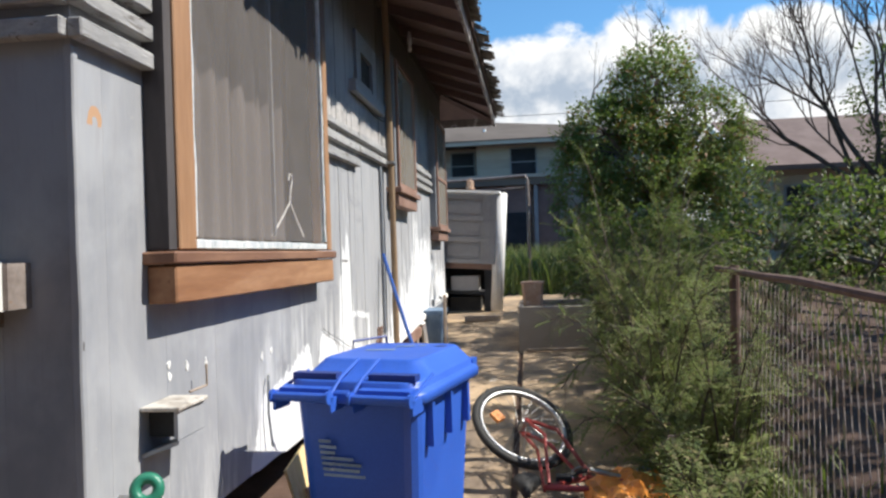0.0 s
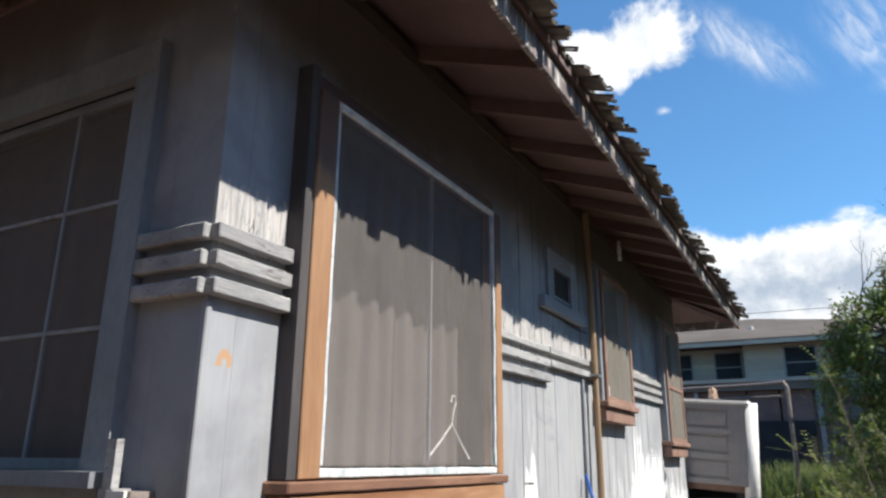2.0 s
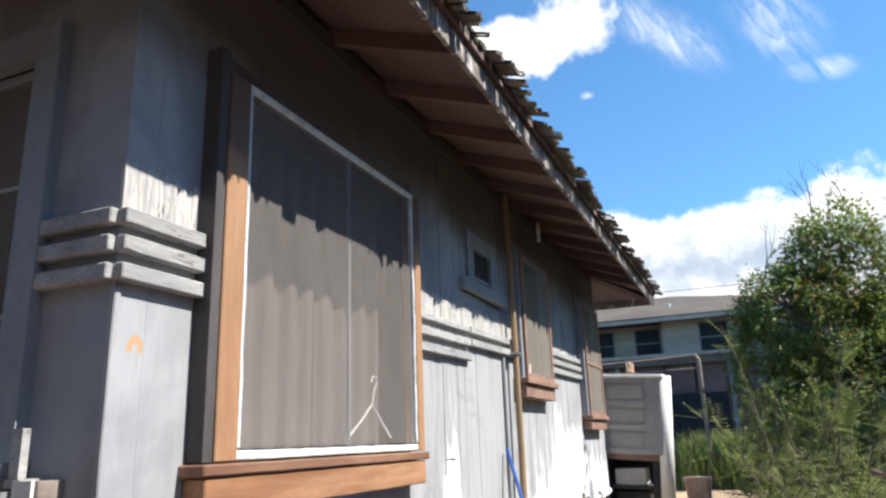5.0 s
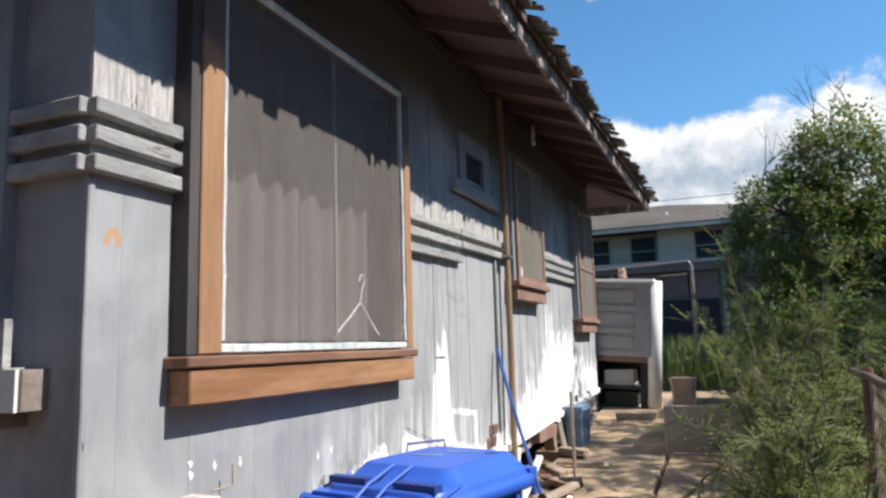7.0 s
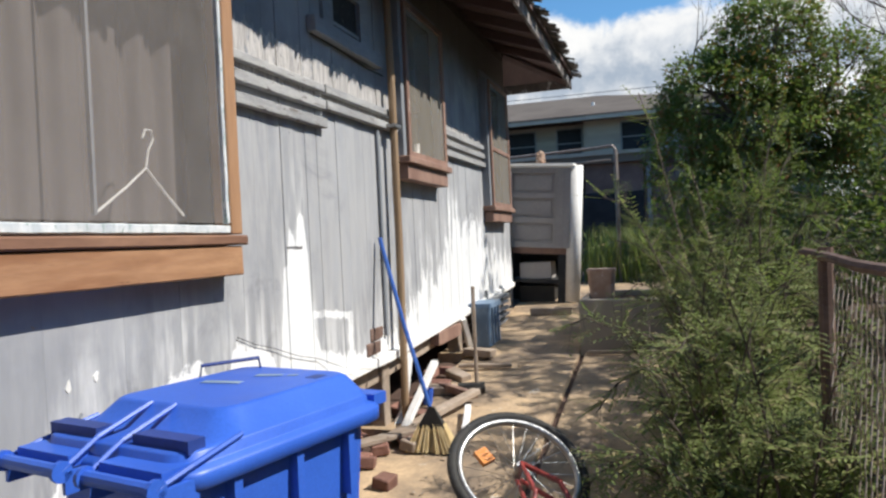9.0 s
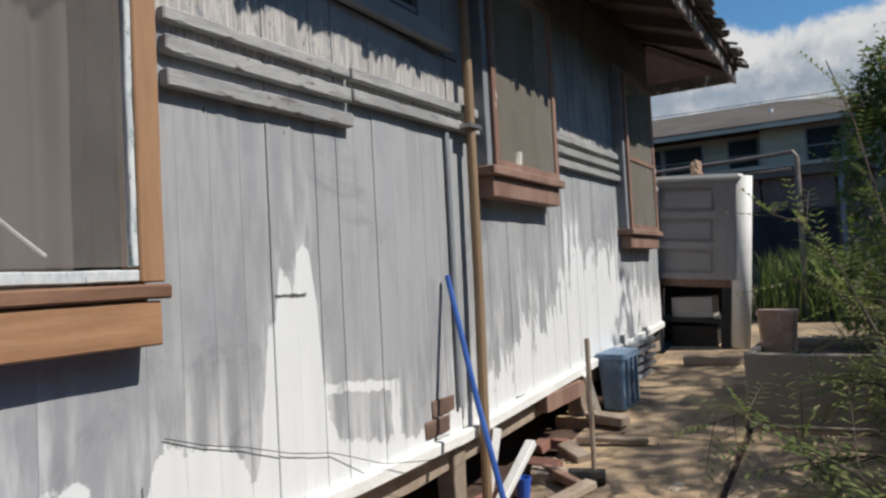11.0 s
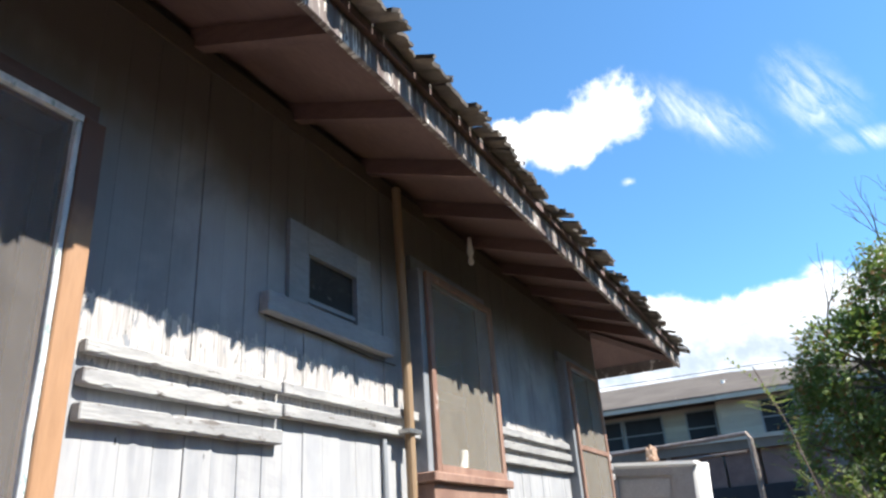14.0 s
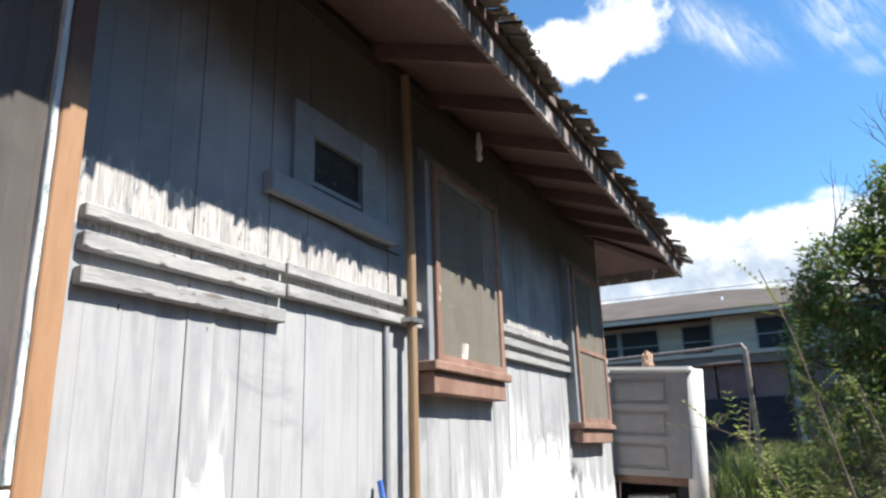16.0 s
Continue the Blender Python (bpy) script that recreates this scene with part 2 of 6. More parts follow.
    col = nmix(nt, nmath(nt, "MAXIMUM", low, haze), col, nmix(nt, streak, (0.62, 0.63, 0.635), (0.80, 0.805, 0.81)))
    col = nmix(nt, up, col, nmix(nt, nstep(nt, grain, 0.35, 0.62), (0.52, 0.495, 0.475), (0.31, 0.295, 0.285)))
    col = nmix(nt, nmath(nt, "MULTIPLY", belt, nstep(nt, nnoise(nt, flake_v, 31, 4, 0.6, 0.8), 0.64, 0.67)), col, (0.12, 0.115, 0.11))
    # brown trim paint in uneven laps at the wall top, eave shade painted in
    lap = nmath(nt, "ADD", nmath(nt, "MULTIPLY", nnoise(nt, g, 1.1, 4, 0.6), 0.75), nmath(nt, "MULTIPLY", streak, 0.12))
    brown_eave_shade = nstep(nt, nmath(nt, "ADD", s.outputs[2], lap), 3.20, 3.56)
    col = nmix(nt, nmath(nt, "MULTIPLY", brown_eave_shade, 0.92), col, (0.122, 0.100, 0.082))
    # knots and cracks, and one bare chip near the corner
    crack_v = nvec(nt, nmath(nt, "MULTIPLY", r, 9.0), nmath(nt, "MULTIPLY", s.outputs[1], 3.0), nmath(nt, "MULTIPLY", s.outputs[2], 0.8))
    col = nmix(nt, nstep(nt, nnoise(nt, crack_v, 9, 3, 0.5), 0.755, 0.78), col, (0.07, 0.065, 0.065))
    dy, dz = nmath(nt, "SUBTRACT", s.outputs[1], 3.89), nmath(nt, "SUBTRACT", s.outputs[2], 1.81)
    off = nmath(nt, "SQRT", nmath(nt, "ADD", nmath(nt, "MULTIPLY", dy, dy), nmath(nt, "MULTIPLY", nmath(nt, "MULTIPLY", dz, dz), 0.4)))
    arch = nmath(nt, "ADD", nmath(nt, "ABSOLUTE", nmath(nt, "SUBTRACT", off, 0.021)), nmath(nt, "MULTIPLY", nmath(nt, "SUBTRACT", edge, 0.5), 0.03))
    col = nmix(nt, nmath(nt, "MULTIPLY", nstep(nt, arch, 0.011, 0.008), nstep(nt, dz, -0.012, -0.004)), col, (0.44, 0.27, 0.16))
    notch = nmath(nt, "MULTIPLY", nstep(nt, nmath(nt, "ABSOLUTE", nmath(nt, "SUBTRACT", pz, 1.415)), 0.008, 0.004), nmath(nt, "MULTIPLY", nstep(nt, py, 6.265, 6.275), nstep(nt, py, 6.43, 6.41)))
    col = nmix(nt, nmath(nt, "MULTIPLY", notch, nstep(nt, edge, 0.42, 0.5)), col, (0.07, 0.065, 0.065))
    bare = nstep(nt, nnoise(nt, g, 7.7, 5, 0.7, 1.0), 0.735, 0.75)
    col = nmix(nt, bare, col, (0.36, 0.27, 0.21))
    link(nt, col, p.inputs["Base Color"])
    bump(nt, p, nmath(nt, "ADD", nmath(nt, "MULTIPLY", white, -0.6), grain), 0.35, 0.003)
    return m


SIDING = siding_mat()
BATTEN = surf("batten_paint", (0.271, 0.271, 0.275), (0.41, 0.406, 0.398), 8, (1, 0.3, 1.8), 0.75, fleck=(0.17, 0.155, 0.145), fleck_at=0.585, fine=75, bumpy=0.8)
ORANGE = surf("bare_fir", (0.318, 0.172, 0.0903), (0.447, 0.262, 0.146), 5, (1, 1, 0.16), 0.6, fleck=(0.22, 0.10, 0.055), fleck_at=0.67, fine=45)


def shade_top(m, z0, z1, colour):
    """Eave shade painted as uneven brown over the top of a board, from z0 up."""
    nt = m.node_tree
    g = nt.nodes.new("ShaderNodeNewGeometry").outputs["Position"]
    s = nt.nodes.new("ShaderNodeSeparateXYZ")
    link(nt, g, s.inputs[0])
    p = nt.nodes["Principled BSDF"]
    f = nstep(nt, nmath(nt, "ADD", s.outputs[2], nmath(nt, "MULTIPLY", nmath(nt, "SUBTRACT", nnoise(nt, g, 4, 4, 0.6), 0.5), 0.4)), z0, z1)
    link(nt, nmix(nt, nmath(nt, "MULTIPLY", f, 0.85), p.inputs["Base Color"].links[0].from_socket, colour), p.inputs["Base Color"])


# the casings' fir is darkened above the eave's shadow line
shade_top(ORANGE, 2.42, 2.66, (0.085, 0.045, 0.04))
ORANGE_H = surf("bare_fir_level", (0.235, 0.108, 0.052), (0.44, 0.25, 0.135), 5, (1, 0.16, 1), 0.6, fleck=(0.17, 0.075, 0.04), fleck_at=0.63, fine=45)
SILL_WOOD = surf("weathered_sill", (0.19, 0.095, 0.06), (0.30, 0.165, 0.10), 7, (1, 0.2, 1), 0.7, fleck=(0.62, 0.58, 0.54), fleck_at=0.72, fine=50)
REDWOOD = surf("stained_redwood", (0.212, 0.123, 0.0935), (0.315, 0.2, 0.153), 6, (1, 1, 0.3), 0.65, fleck=(0.56, 0.50, 0.46), fleck_at=0.64)
TRIM_GREY = surf("trim_grey_paint", (0.184, 0.198, 0.216), (0.248, 0.262, 0.285), 4, (1, 1, 0.4), 0.6)
SOFFIT = surf("soffit_brown_paint", (0.121, 0.0785, 0.0727), (0.177, 0.117, 0.104), 2.5, (1, 0.3, 1), 0.7)
RAFTER = surf("rafter_brown_paint", (0.122, 0.0763, 0.0701), (0.179, 0.117, 0.105), 4, (0.3, 1, 1), 0.7)
# pale upright flecks: peeling paint, and painted slivers of sun between the shakes
FASCIA = surf("fascia_peeling_lit_slivers", (0.10, 0.065, 0.058), (0.26, 0.23, 0.215), 13, (0.2, 1, 0.10), 0.75, fleck=(0.66, 0.63, 0.58), fleck_at=0.56, bumpy=0.7)
SHAKE = surf("weathered_shake", (0.102, 0.0892, 0.0765), (0.187, 0.162, 0.136), 14, (0.4, 1, 1), 0.9, fleck=(0.36, 0.33, 0.29), fleck_at=0.68, bumpy=0.8, vary=0.45)
ALU = surf("chipped_white_frame", (0.50, 0.55, 0.58), (0.74, 0.76, 0.76), 16, (1, 1, 0.4), 0.5, fleck=(0.25, 0.34, 0.33), fleck_at=0.58)
DARK = surf("dark_interior", (0.03, 0.03, 0.032), (0.05, 0.05, 0.05), 3, rough=0.9)
CURTAIN = surf("taupe_curtain", (0.0974, 0.0829, 0.0783), (0.113, 0.0972, 0.0912), 2.2, (1, 1, 0.2), 0.9, fine=220, bumpy=0.15, vary=0.0)
CONCRETE = surf("stained_concrete", (0.19, 0.145, 0.105), (0.54, 0.39, 0.24), 2.0, rough=0.85, fleck=(0.54, 0.48, 0.40), fleck_at=0.655, fine=38, bumpy=0.6, vary=0.05)
SOIL = surf("dry_soil", (0.0612, 0.036, 0.0274), (0.119, 0.0756, 0.0562), 2.2, rough=0.95, fleck=(0.24, 0.185, 0.14), fleck_at=0.64, fine=30, bumpy=1.0)
BLUE = surf("blue_bin_plastic", (0.0301, 0.105, 0.501), (0.0361, 0.125, 0.562), 3, rough=0.42, fine=140, bumpy=0.06, vary=0.0, spec=0.5)
BLUE_D = surf("dark_blue_bar", (0.02, 0.045, 0.20), (0.03, 0.06, 0.24), 5, rough=0.5, bumpy=0.1)
BLACK = surf("black_rubber", (0.018, 0.018, 0.018), (0.035, 0.033, 0.03), 12, rough=0.75, bumpy=0.3)
STEEL = surf("dull_steel", (0.50, 0.50, 0.50), (0.36, 0.35, 0.34), 18, rough=0.42, metal=0.9, fleck=(0.25, 0.15, 0.10), fleck_at=0.68)
RED = surf("red_bike_paint", (0.26, 0.035, 0.03), (0.34, 0.06, 0.05), 18, rough=0.4, fleck=(0.20, 0.12, 0.09), fleck_at=0.64)
BEIGE = surf("beige_metal_cabinet", (0.377, 0.353, 0.336), (0.443, 0.418, 0.394), 3, rough=0.6, fleck=(0.36, 0.30, 0.26), fleck_at=0.72)
CEMENT_BOX = surf("painted_planter_panel", (0.315, 0.27, 0.225), (0.36, 0.315, 0.266), 2.5, rough=0.8, fine=90)
RUST = surf("rusty_bucket", (0.36, 0.22, 0.15), (0.46, 0.33, 0.25), 8, rough=0.8, fleck=(0.60, 0.54, 0.48), fleck_at=0.6)
RUST_D = surf("dark_rusted_pipe", (0.12, 0.072, 0.055), (0.19, 0.125, 0.10), 9, rough=0.85, fleck=(0.30, 0.24, 0.20), fleck_at=0.66)
GALV = surf("galvanised_wire", (0.25, 0.205, 0.18), (0.36, 0.31, 0.28), 15, rough=0.55, metal=0.5, fleck=(0.30, 0.19, 0.12), fleck_at=0.62)
FENCE_WIRE = surf("rust_bloomed_wire", (0.331, 0.266, 0.223), (0.432, 0.374, 0.331), 15, rough=0.6, metal=0.15, fleck=(0.32, 0.19, 0.12), fleck_at=0.62)
WOOD_OLD = surf("old_lumber", (0.26, 0.20, 0.15), (0.38, 0.31, 0.25), 6, rough=0.85, fleck=(0.16, 0.10, 0.07), fleck_at=0.64, bumpy=0.6)
POLE = surf("weathered_pole", (0.23, 0.15, 0.0864), (0.307, 0.218, 0.134), 6, (1, 1, 0.12), 0.7, fleck=(0.22, 0.13, 0.08), fleck_at=0.62)
WHITE_P = surf("white_paint", (0.74, 0.73, 0.70), (0.82, 0.81, 0.79), 6, rough=0.6, fleck=(0.45, 0.40, 0.36), fleck_at=0.70)
BRICK = surf("red_brick", (0.17, 0.08, 0.06), (0.27, 0.145, 0.11), 9, rough=0.9, fleck=(0.45, 0.36, 0.30), fleck_at=0.66, bumpy=0.8, vary=0.3)
BARK = surf("bark", (0.13, 0.10, 0.08), (0.22, 0.18, 0.15), 10, (1, 1, 0.3), 0.95, bumpy=1.0)
TWIG = surf("dry_twigs", (0.091, 0.0683, 0.0585), (0.143, 0.111, 0.0975), 6, rough=0.95)
FAR_WALL = surf("cream_lap_siding", (0.37, 0.335, 0.285), (0.42, 0.38, 0.325), 1.2, rough=0.8, bumpy=0.1)
FAR_ROOF = surf("grey_asphalt_roof", (0.115, 0.0978, 0.085), (0.153, 0.132, 0.115), 0.8, spec=0.08, rough=0.95, fleck=(0.42, 0.40, 0.37), fleck_at=0.70)
TILE_ROOF = surf("red_brown_roof", (0.13, 0.088, 0.075), (0.185, 0.135, 0.118), 1.5, rough=0.9)
FAR_DARK = surf("dark_window", (0.018, 0.02, 0.025), (0.03, 0.033, 0.04), 2, rough=0.6, spec=0.15)
WALL_TOP = surf("brown_wall_head", (0.0899, 0.0696, 0.0522), (0.123, 0.0957, 0.0725), 3, (1, 0.3, 1), 0.75)
VENT_FRAME = surf("pale_blue_grey_trim", (0.235, 0.255, 0.285), (0.30, 0.32, 0.35), 5, (1, 0.3, 1), 0.65)
RETURN = surf("dark_edge_board", (0.055, 0.05, 0.052), (0.095, 0.085, 0.085), 5, (1, 1, 0.2), 0.75, fleck=(0.2, 0.15, 0.12), fleck_at=0.68)
VENT_MESH = surf("dusty_vent_mesh", (0.028, 0.029, 0.031), (0.05, 0.05, 0.052), 9, rough=0.9, fleck=(0.14, 0.135, 0.13), fleck_at=0.60, fine=160)
LID_GRIME = surf("grimy_cream_paint", (0.33, 0.30, 0.26), (0.55, 0.52, 0.47), 14, rough=0.8, fleck=(0.14, 0.11, 0.09), fleck_at=0.60)
STRAW = surf("straw_bristle", (0.60, 0.45, 0.22), (0.70, 0.56, 0.32), 30, (1, 1, 0.2), 0.85)
BROOM_BLUE = surf("blue_broom_handle", (0.03, 0.09, 0.34), (0.05, 0.13, 0.42), 8, rough=0.4)
BAG = surf("orange_plastic_bag", (0.62, 0.20, 0.03), (0.70, 0.30, 0.06), 7, rough=0.45, fleck=(0.30, 0.05, 0.04), fleck_at=0.60, bumpy=0.8)
CRATE = surf("stained_blue_plastic", (0.09, 0.15, 0.24), (0.19, 0.27, 0.37), 5, (1, 1, 0.3), 0.5, fleck=(0.45, 0.50, 0.55), fleck_at=0.62)
GREEN_P = surf("green_plastic", (0.02, 0.16, 0.10), (0.03, 0.22, 0.14), 9, rough=0.4)
HAZE_BLUE = surf("pale_blue_plastic", (0.17, 0.25, 0.36), (0.27, 0.37, 0.49), 6, rough=0.5, fleck=(0.48, 0.53, 0.58), fleck_at=0.6)


def leaf_mat(name, c1, c2, dry=None, rough=0.5):
    m, nt, p = base_mat(name, rough)
    isl = nt.nodes.new("ShaderNodeNewGeometry").outputs["Random Per Island"]
    v = place(nt)
    col = nmix(nt, isl, c1, c2)
    col = nmix(nt, nstep(nt, nnoise(nt, v, 1.3, 3), 0.4, 0.66), col, tuple(0.6 * a for a in c1))
    if dry:
        col = nmix(nt, nstep(nt, nmath(nt, "ADD", isl, nmath(nt, "MULTIPLY", nnoise(nt, v, 2.1, 3), 0.6)), 1.12, 1.2), col, dry)
    link(nt, col, p.inputs["Base Color"])
    p.inputs["Subsurface Weight"].default_value = 0.0
    t = nt.nodes.new("ShaderNodeBsdfTranslucent")
    link(nt, nmix(nt, 0.5, col, (0.16, 0.26, 0.03)), t.inputs[0])
    mx = nt.nodes.new("ShaderNodeMixShader")
    mx.inputs[0].default_value = 0.42
    out = nt.nodes["Material Output"]
    link(nt, p.outputs[0], mx.inputs[1])
    link(nt, t.outputs[0], mx.inputs[2])
    link(nt, mx.outputs[0], out.inputs[0])
    return m


LEAF = leaf_mat("broad_leaves", (0.16, 0.215, 0.06), (0.31, 0.36, 0.125), (0.34, 0.14, 0.07))
LEAF_Y = leaf_mat("feathery_leaves", (0.20, 0.25, 0.08), (0.335, 0.365, 0.135), (0.32, 0.26, 0.14), 0.6)
LEAF_D = leaf_mat("dark_shrub_leaves", (0.08, 0.115, 0.035), (0.16, 0.195, 0.065), (0.20, 0.14, 0.08))
GRASS = leaf_mat("grass_blades", (0.15, 0.185, 0.05), (0.25, 0.275, 0.10), (0.42, 0.36, 0.19), 0.7)


def glass_mat(name, rough=0.02, screen=0.0, mesh=(0.235, 0.215, 0.203)):
    m, nt, p = base_mat(name, rough)
    nt.nodes.remove(p)
    tr, gl = nt.nodes.new("ShaderNodeBsdfTransparent"), nt.nodes.new("ShaderNodeBsdfGlossy")
    gl.inputs["Roughness"].default_value = rough
    fr = nt.nodes.new("ShaderNodeFresnel")
    fr.inputs[0].default_value = 1.45
    mx = nt.nodes.new("ShaderNodeMixShader")
    link(nt, fr.outputs[0], mx.inputs[0])
    link(nt, tr.outputs[0], mx.inputs[1])
    link(nt, gl.outputs[0], mx.inputs[2])
    last = tr.outputs[0] if screen else mx.outputs[0]
    if screen:
        df, m2 = nt.nodes.new("ShaderNodeBsdfDiffuse"), nt.nodes.new("ShaderNodeMixShader")
        df.inputs[0].default_value = (*mesh, 1)
        dust = nnoise(nt, place(nt, (1, 1, 0.6), False), 9, 5, 0.65, 0.8)
        link(nt, nmath(nt, "MULTIPLY", nmath(nt, "ADD", nmath(nt, "MULTIPLY", dust, 0.7), 0.65), screen), m2.inputs[0])
        link(nt, last, m2.inputs[1])
        link(nt, df.outputs[0], m2.inputs[2])
        last = m2.outputs[0]
    link(nt, last, nt.nodes["Material Output"].inputs[0])
    return m


GLASS = glass_mat("window_glass", 0.03)
SCREEN = glass_mat("insect_screen", 0.25, 0.32, (0.50, 0.455, 0.39))
SCREEN_L = glass_mat("thin_insect_screen", 0.2, 0.45)


# ---- building helpers ----
def part(name, bm, material, parent=None, label="", smooth=False):
    me = bpy.data.meshes.new(name)
    bm.normal_update()
    bm.to_mesh(me)
    bm.free()
    if smooth:
        me.polygons.foreach_set("use_smooth", [True] * len(me.polygons))
    me.materials.append(material)
    ob = new(name, me)
    if parent is not None:
        ob.parent = parent
        ob.matrix_parent_inverse = parent.matrix_basis.inverted()
    if label:
        ob["label"] = label
    return ob


def raw(name, verts, faces, material, parent=None, label=""):
    me = bpy.data.meshes.new(name)
    me.from_pydata(verts, [], faces)
    me.materials.append(material)
    ob = new(name, me)
    if parent is not None:
        ob.parent = parent
        ob.matrix_parent_inverse = parent.matrix_basis.inverted()
    if label:
        ob["label"] = label
    return ob


def thing(name, m, label, category, group="", kind=""):
    e = new(name)
    e.empty_display_size = 0.1
    e.matrix_basis = m if isinstance(m, Matrix) else pose(*m)
    return tagged(e, label, category, group, kind)


def add_box(bm, lo, hi, m=None):
    vs = [bm.verts.new((x, y, z)) for x in (lo[0], hi[0]) for y in (lo[1], hi[1]) for z in (lo[2], hi[2])]
    for f in ((0, 1, 3, 2), (4, 6, 7, 5), (0, 4, 5, 1), (2, 3, 7, 6), (0, 2, 6, 4), (1, 5, 7, 3)):
        bm.faces.new([vs[i] for i in f])
    if m is not None:
        for v in vs:
            v.co = m @ v.co
    return vs


def box(lo, hi, bevel=0.004, m=None, cuts=0, rough=0.0):
    """A bmesh of one board or block, its edges eased, its long faces slightly uneven."""
    bm = bmesh.new()
    add_box(bm, lo, hi)
    if cuts:
        long = max(range(3), key=lambda i: hi[i] - lo[i])
        es = [e for e in bm.edges if abs(e.verts[0].co[long] - e.verts[1].co[long]) > 1e-6]
        bmesh.ops.subdivide_edges(bm, edges=es, cuts=cuts, use_grid_fill=True)
    if bevel:
        sharp = [e for e in bm.edges if e.calc_face_angle(0) > 0.5]
        bmesh.ops.bevel(bm, geom=sharp, offset=bevel, segments=1, affect="EDGES")
    if rough:
        for v in bm.verts:
            v.co += noise.noise_vector(v.co * 9.0) * rough
    if m is not None:
        bm.transform(m)
    return bm


def rod(points, radius, sides=8, taper=1.0, bm=None):
    """A round bar through the points."""
    bm = bm or bmesh.new()
    ps = [Vector(p) for p in points]
    rings = []
    for i, p in enumerate(ps):
        d = (ps[min(i + 1, len(ps) - 1)] - ps[max(i - 1, 0)]).normalized()
        a = d.cross(Vector((0, 0, 1)) if abs(d.z) < 0.9 else Vector((1, 0, 0))).normalized()
        b = d.cross(a)
        r = radius * (1 + (taper - 1) * i / max(1, len(ps) - 1))
        rings.append([bm.verts.new(p + (a * math.cos(k * math.tau / sides) + b * math.sin(k * math.tau / sides)) * r) for k in range(sides)])
    for q, w in zip(rings, rings[1:]):
        for k in range(sides):
            bm.faces.new((q[k], q[(k + 1) % sides], w[(k + 1) % sides], w[k]))
    bm.faces.new(rings[0][::-1])
    bm.faces.new(rings[-1])
    return bm


def torus(R, r, m, seg=40, sides=8, flat=1.0):
    bm = bmesh.new()
    rings = []
    for i in range(seg):
        a = i * math.tau / seg
        rings.append([bm.verts.new(m @ Vector(((R + r * math.cos(b)) * math.cos(a), (R + r * math.cos(b)) * math.sin(a), flat * r * math.sin(b)))) for b in [k * math.tau / sides for k in range(sides)]])
    for i in range(seg):
        q, w = rings[i], rings[(i + 1) % seg]
        for k in range(sides):
            bm.faces.new((q[k], w[k], w[(k + 1) % sides], q[(k + 1) % sides]))
    return bm


def loft(sections, cap=True):
    """A skin over rings of points, all of one count."""
    bm = bmesh.new()
    rings = [[bm.verts.new(p) for p in s] for s in sections]
    n = len(rings[0])
    for q, w in zip(rings, rings[1:]):
        for k in range(n):
            bm.faces.new((q[k], q[(k + 1) % n], w[(k + 1) % n], w[k]))
    if cap:
        bm.faces.new(rings[0][::-1])
        bm.faces.new(rings[-1])
    return bm


def rrect(w, d, z, r=0.05, n=4, cx=0.0, cy=0.0):
    out = []
    for sx, sy, a0 in ((1, 1, 0), (-1, 1, 90), (-1, -1, 180), (1, -1, 270)):
        for k in range(n + 1):
            a = radians(a0 + 90 * k / n)
            out.append((cx + sx * (w / 2 - r) + r * math.cos(a), cy + sy * (d / 2 - r) + r * math.sin(a), z))
    return out


def gz(y):
    """The height of the sloping yard."""
    return 0.1 * (min(max(y, -2.0), 13.0) - 4.7)


# ---- the yard ----
def ground_mesh():
    bm = bmesh.new()
    xs = [-400, -60, -20, -9, -3, -1.2, -0.6, 0, 0.4, 0.8, 1.1, 1.4, 1.7, 2, 2.5, 3, 4, 6, 9, 20, 60, 400]
    ys = [-400, -60, -20, -6, -2, 0, 1.5, 3, 4] + [4.5 + 0.4 * i for i in range(22)] + [13.5, 16, 20, 26, 40, 90, 400, 1500]
    grid = []
    for y in ys:
        row = []
        for x in xs:
            z = gz(y) - 0.03
            if x > 0.9 and -5 < y < 15:
                z += min(0.35, 0.28 * (x - 0.9)) + 0.06 * noise.noise(Vector((x * 1.7, y * 1.3, 0)))
            elif -3 < y < 14 and x < -1:
                z += 0.03 * noise.noise(Vector((x * 3, y * 3, 0)))
            row.append(bm.verts.new((x, y, z)))
        grid.append(row)
    for a, b in zip(grid, grid[1:]):
        for i in range(len(xs) - 1):
            bm.faces.new((a[i], a[i + 1], b[i + 1], b[i]))
    return bm


ground = tagged(part("ground", ground_mesh(), SOIL, smooth=True), "dry brown soil of the sloping side yard", "ground", kind="structure")

pavement = thing("pavement", (0, 0, 0), "worn stained concrete slabs of the side path", "pavement", kind="structure")
for x0, x1 in ((-1.02, -0.075), (-0.035, 0.82)):
    for y0, y1 in ((0.0, 2.9), (2.92, 5.9), (5.92, 8.9), (8.92, 12.6)):
        bm = box((x0, y0, -0.10), (x1, y1, 0.0), 0.008, cuts=14)
        for v in bm.verts:
            v.co.z += gz(v.co.y) + 0.006 * noise.noise(v.co * 2.5)
        part("slab", bm, CONCRETE, pavement)

# unseen plain wall added across the yard behind, cutting sky light on the end wall
tagged(part("wall_yard_end", box((-12, -1.4, -1.2), (9, -1.2, 5.4), 0), WOOD_OLD), "plain weathered board wall, unseen, added to hold back sky light", "wall", kind="structure")

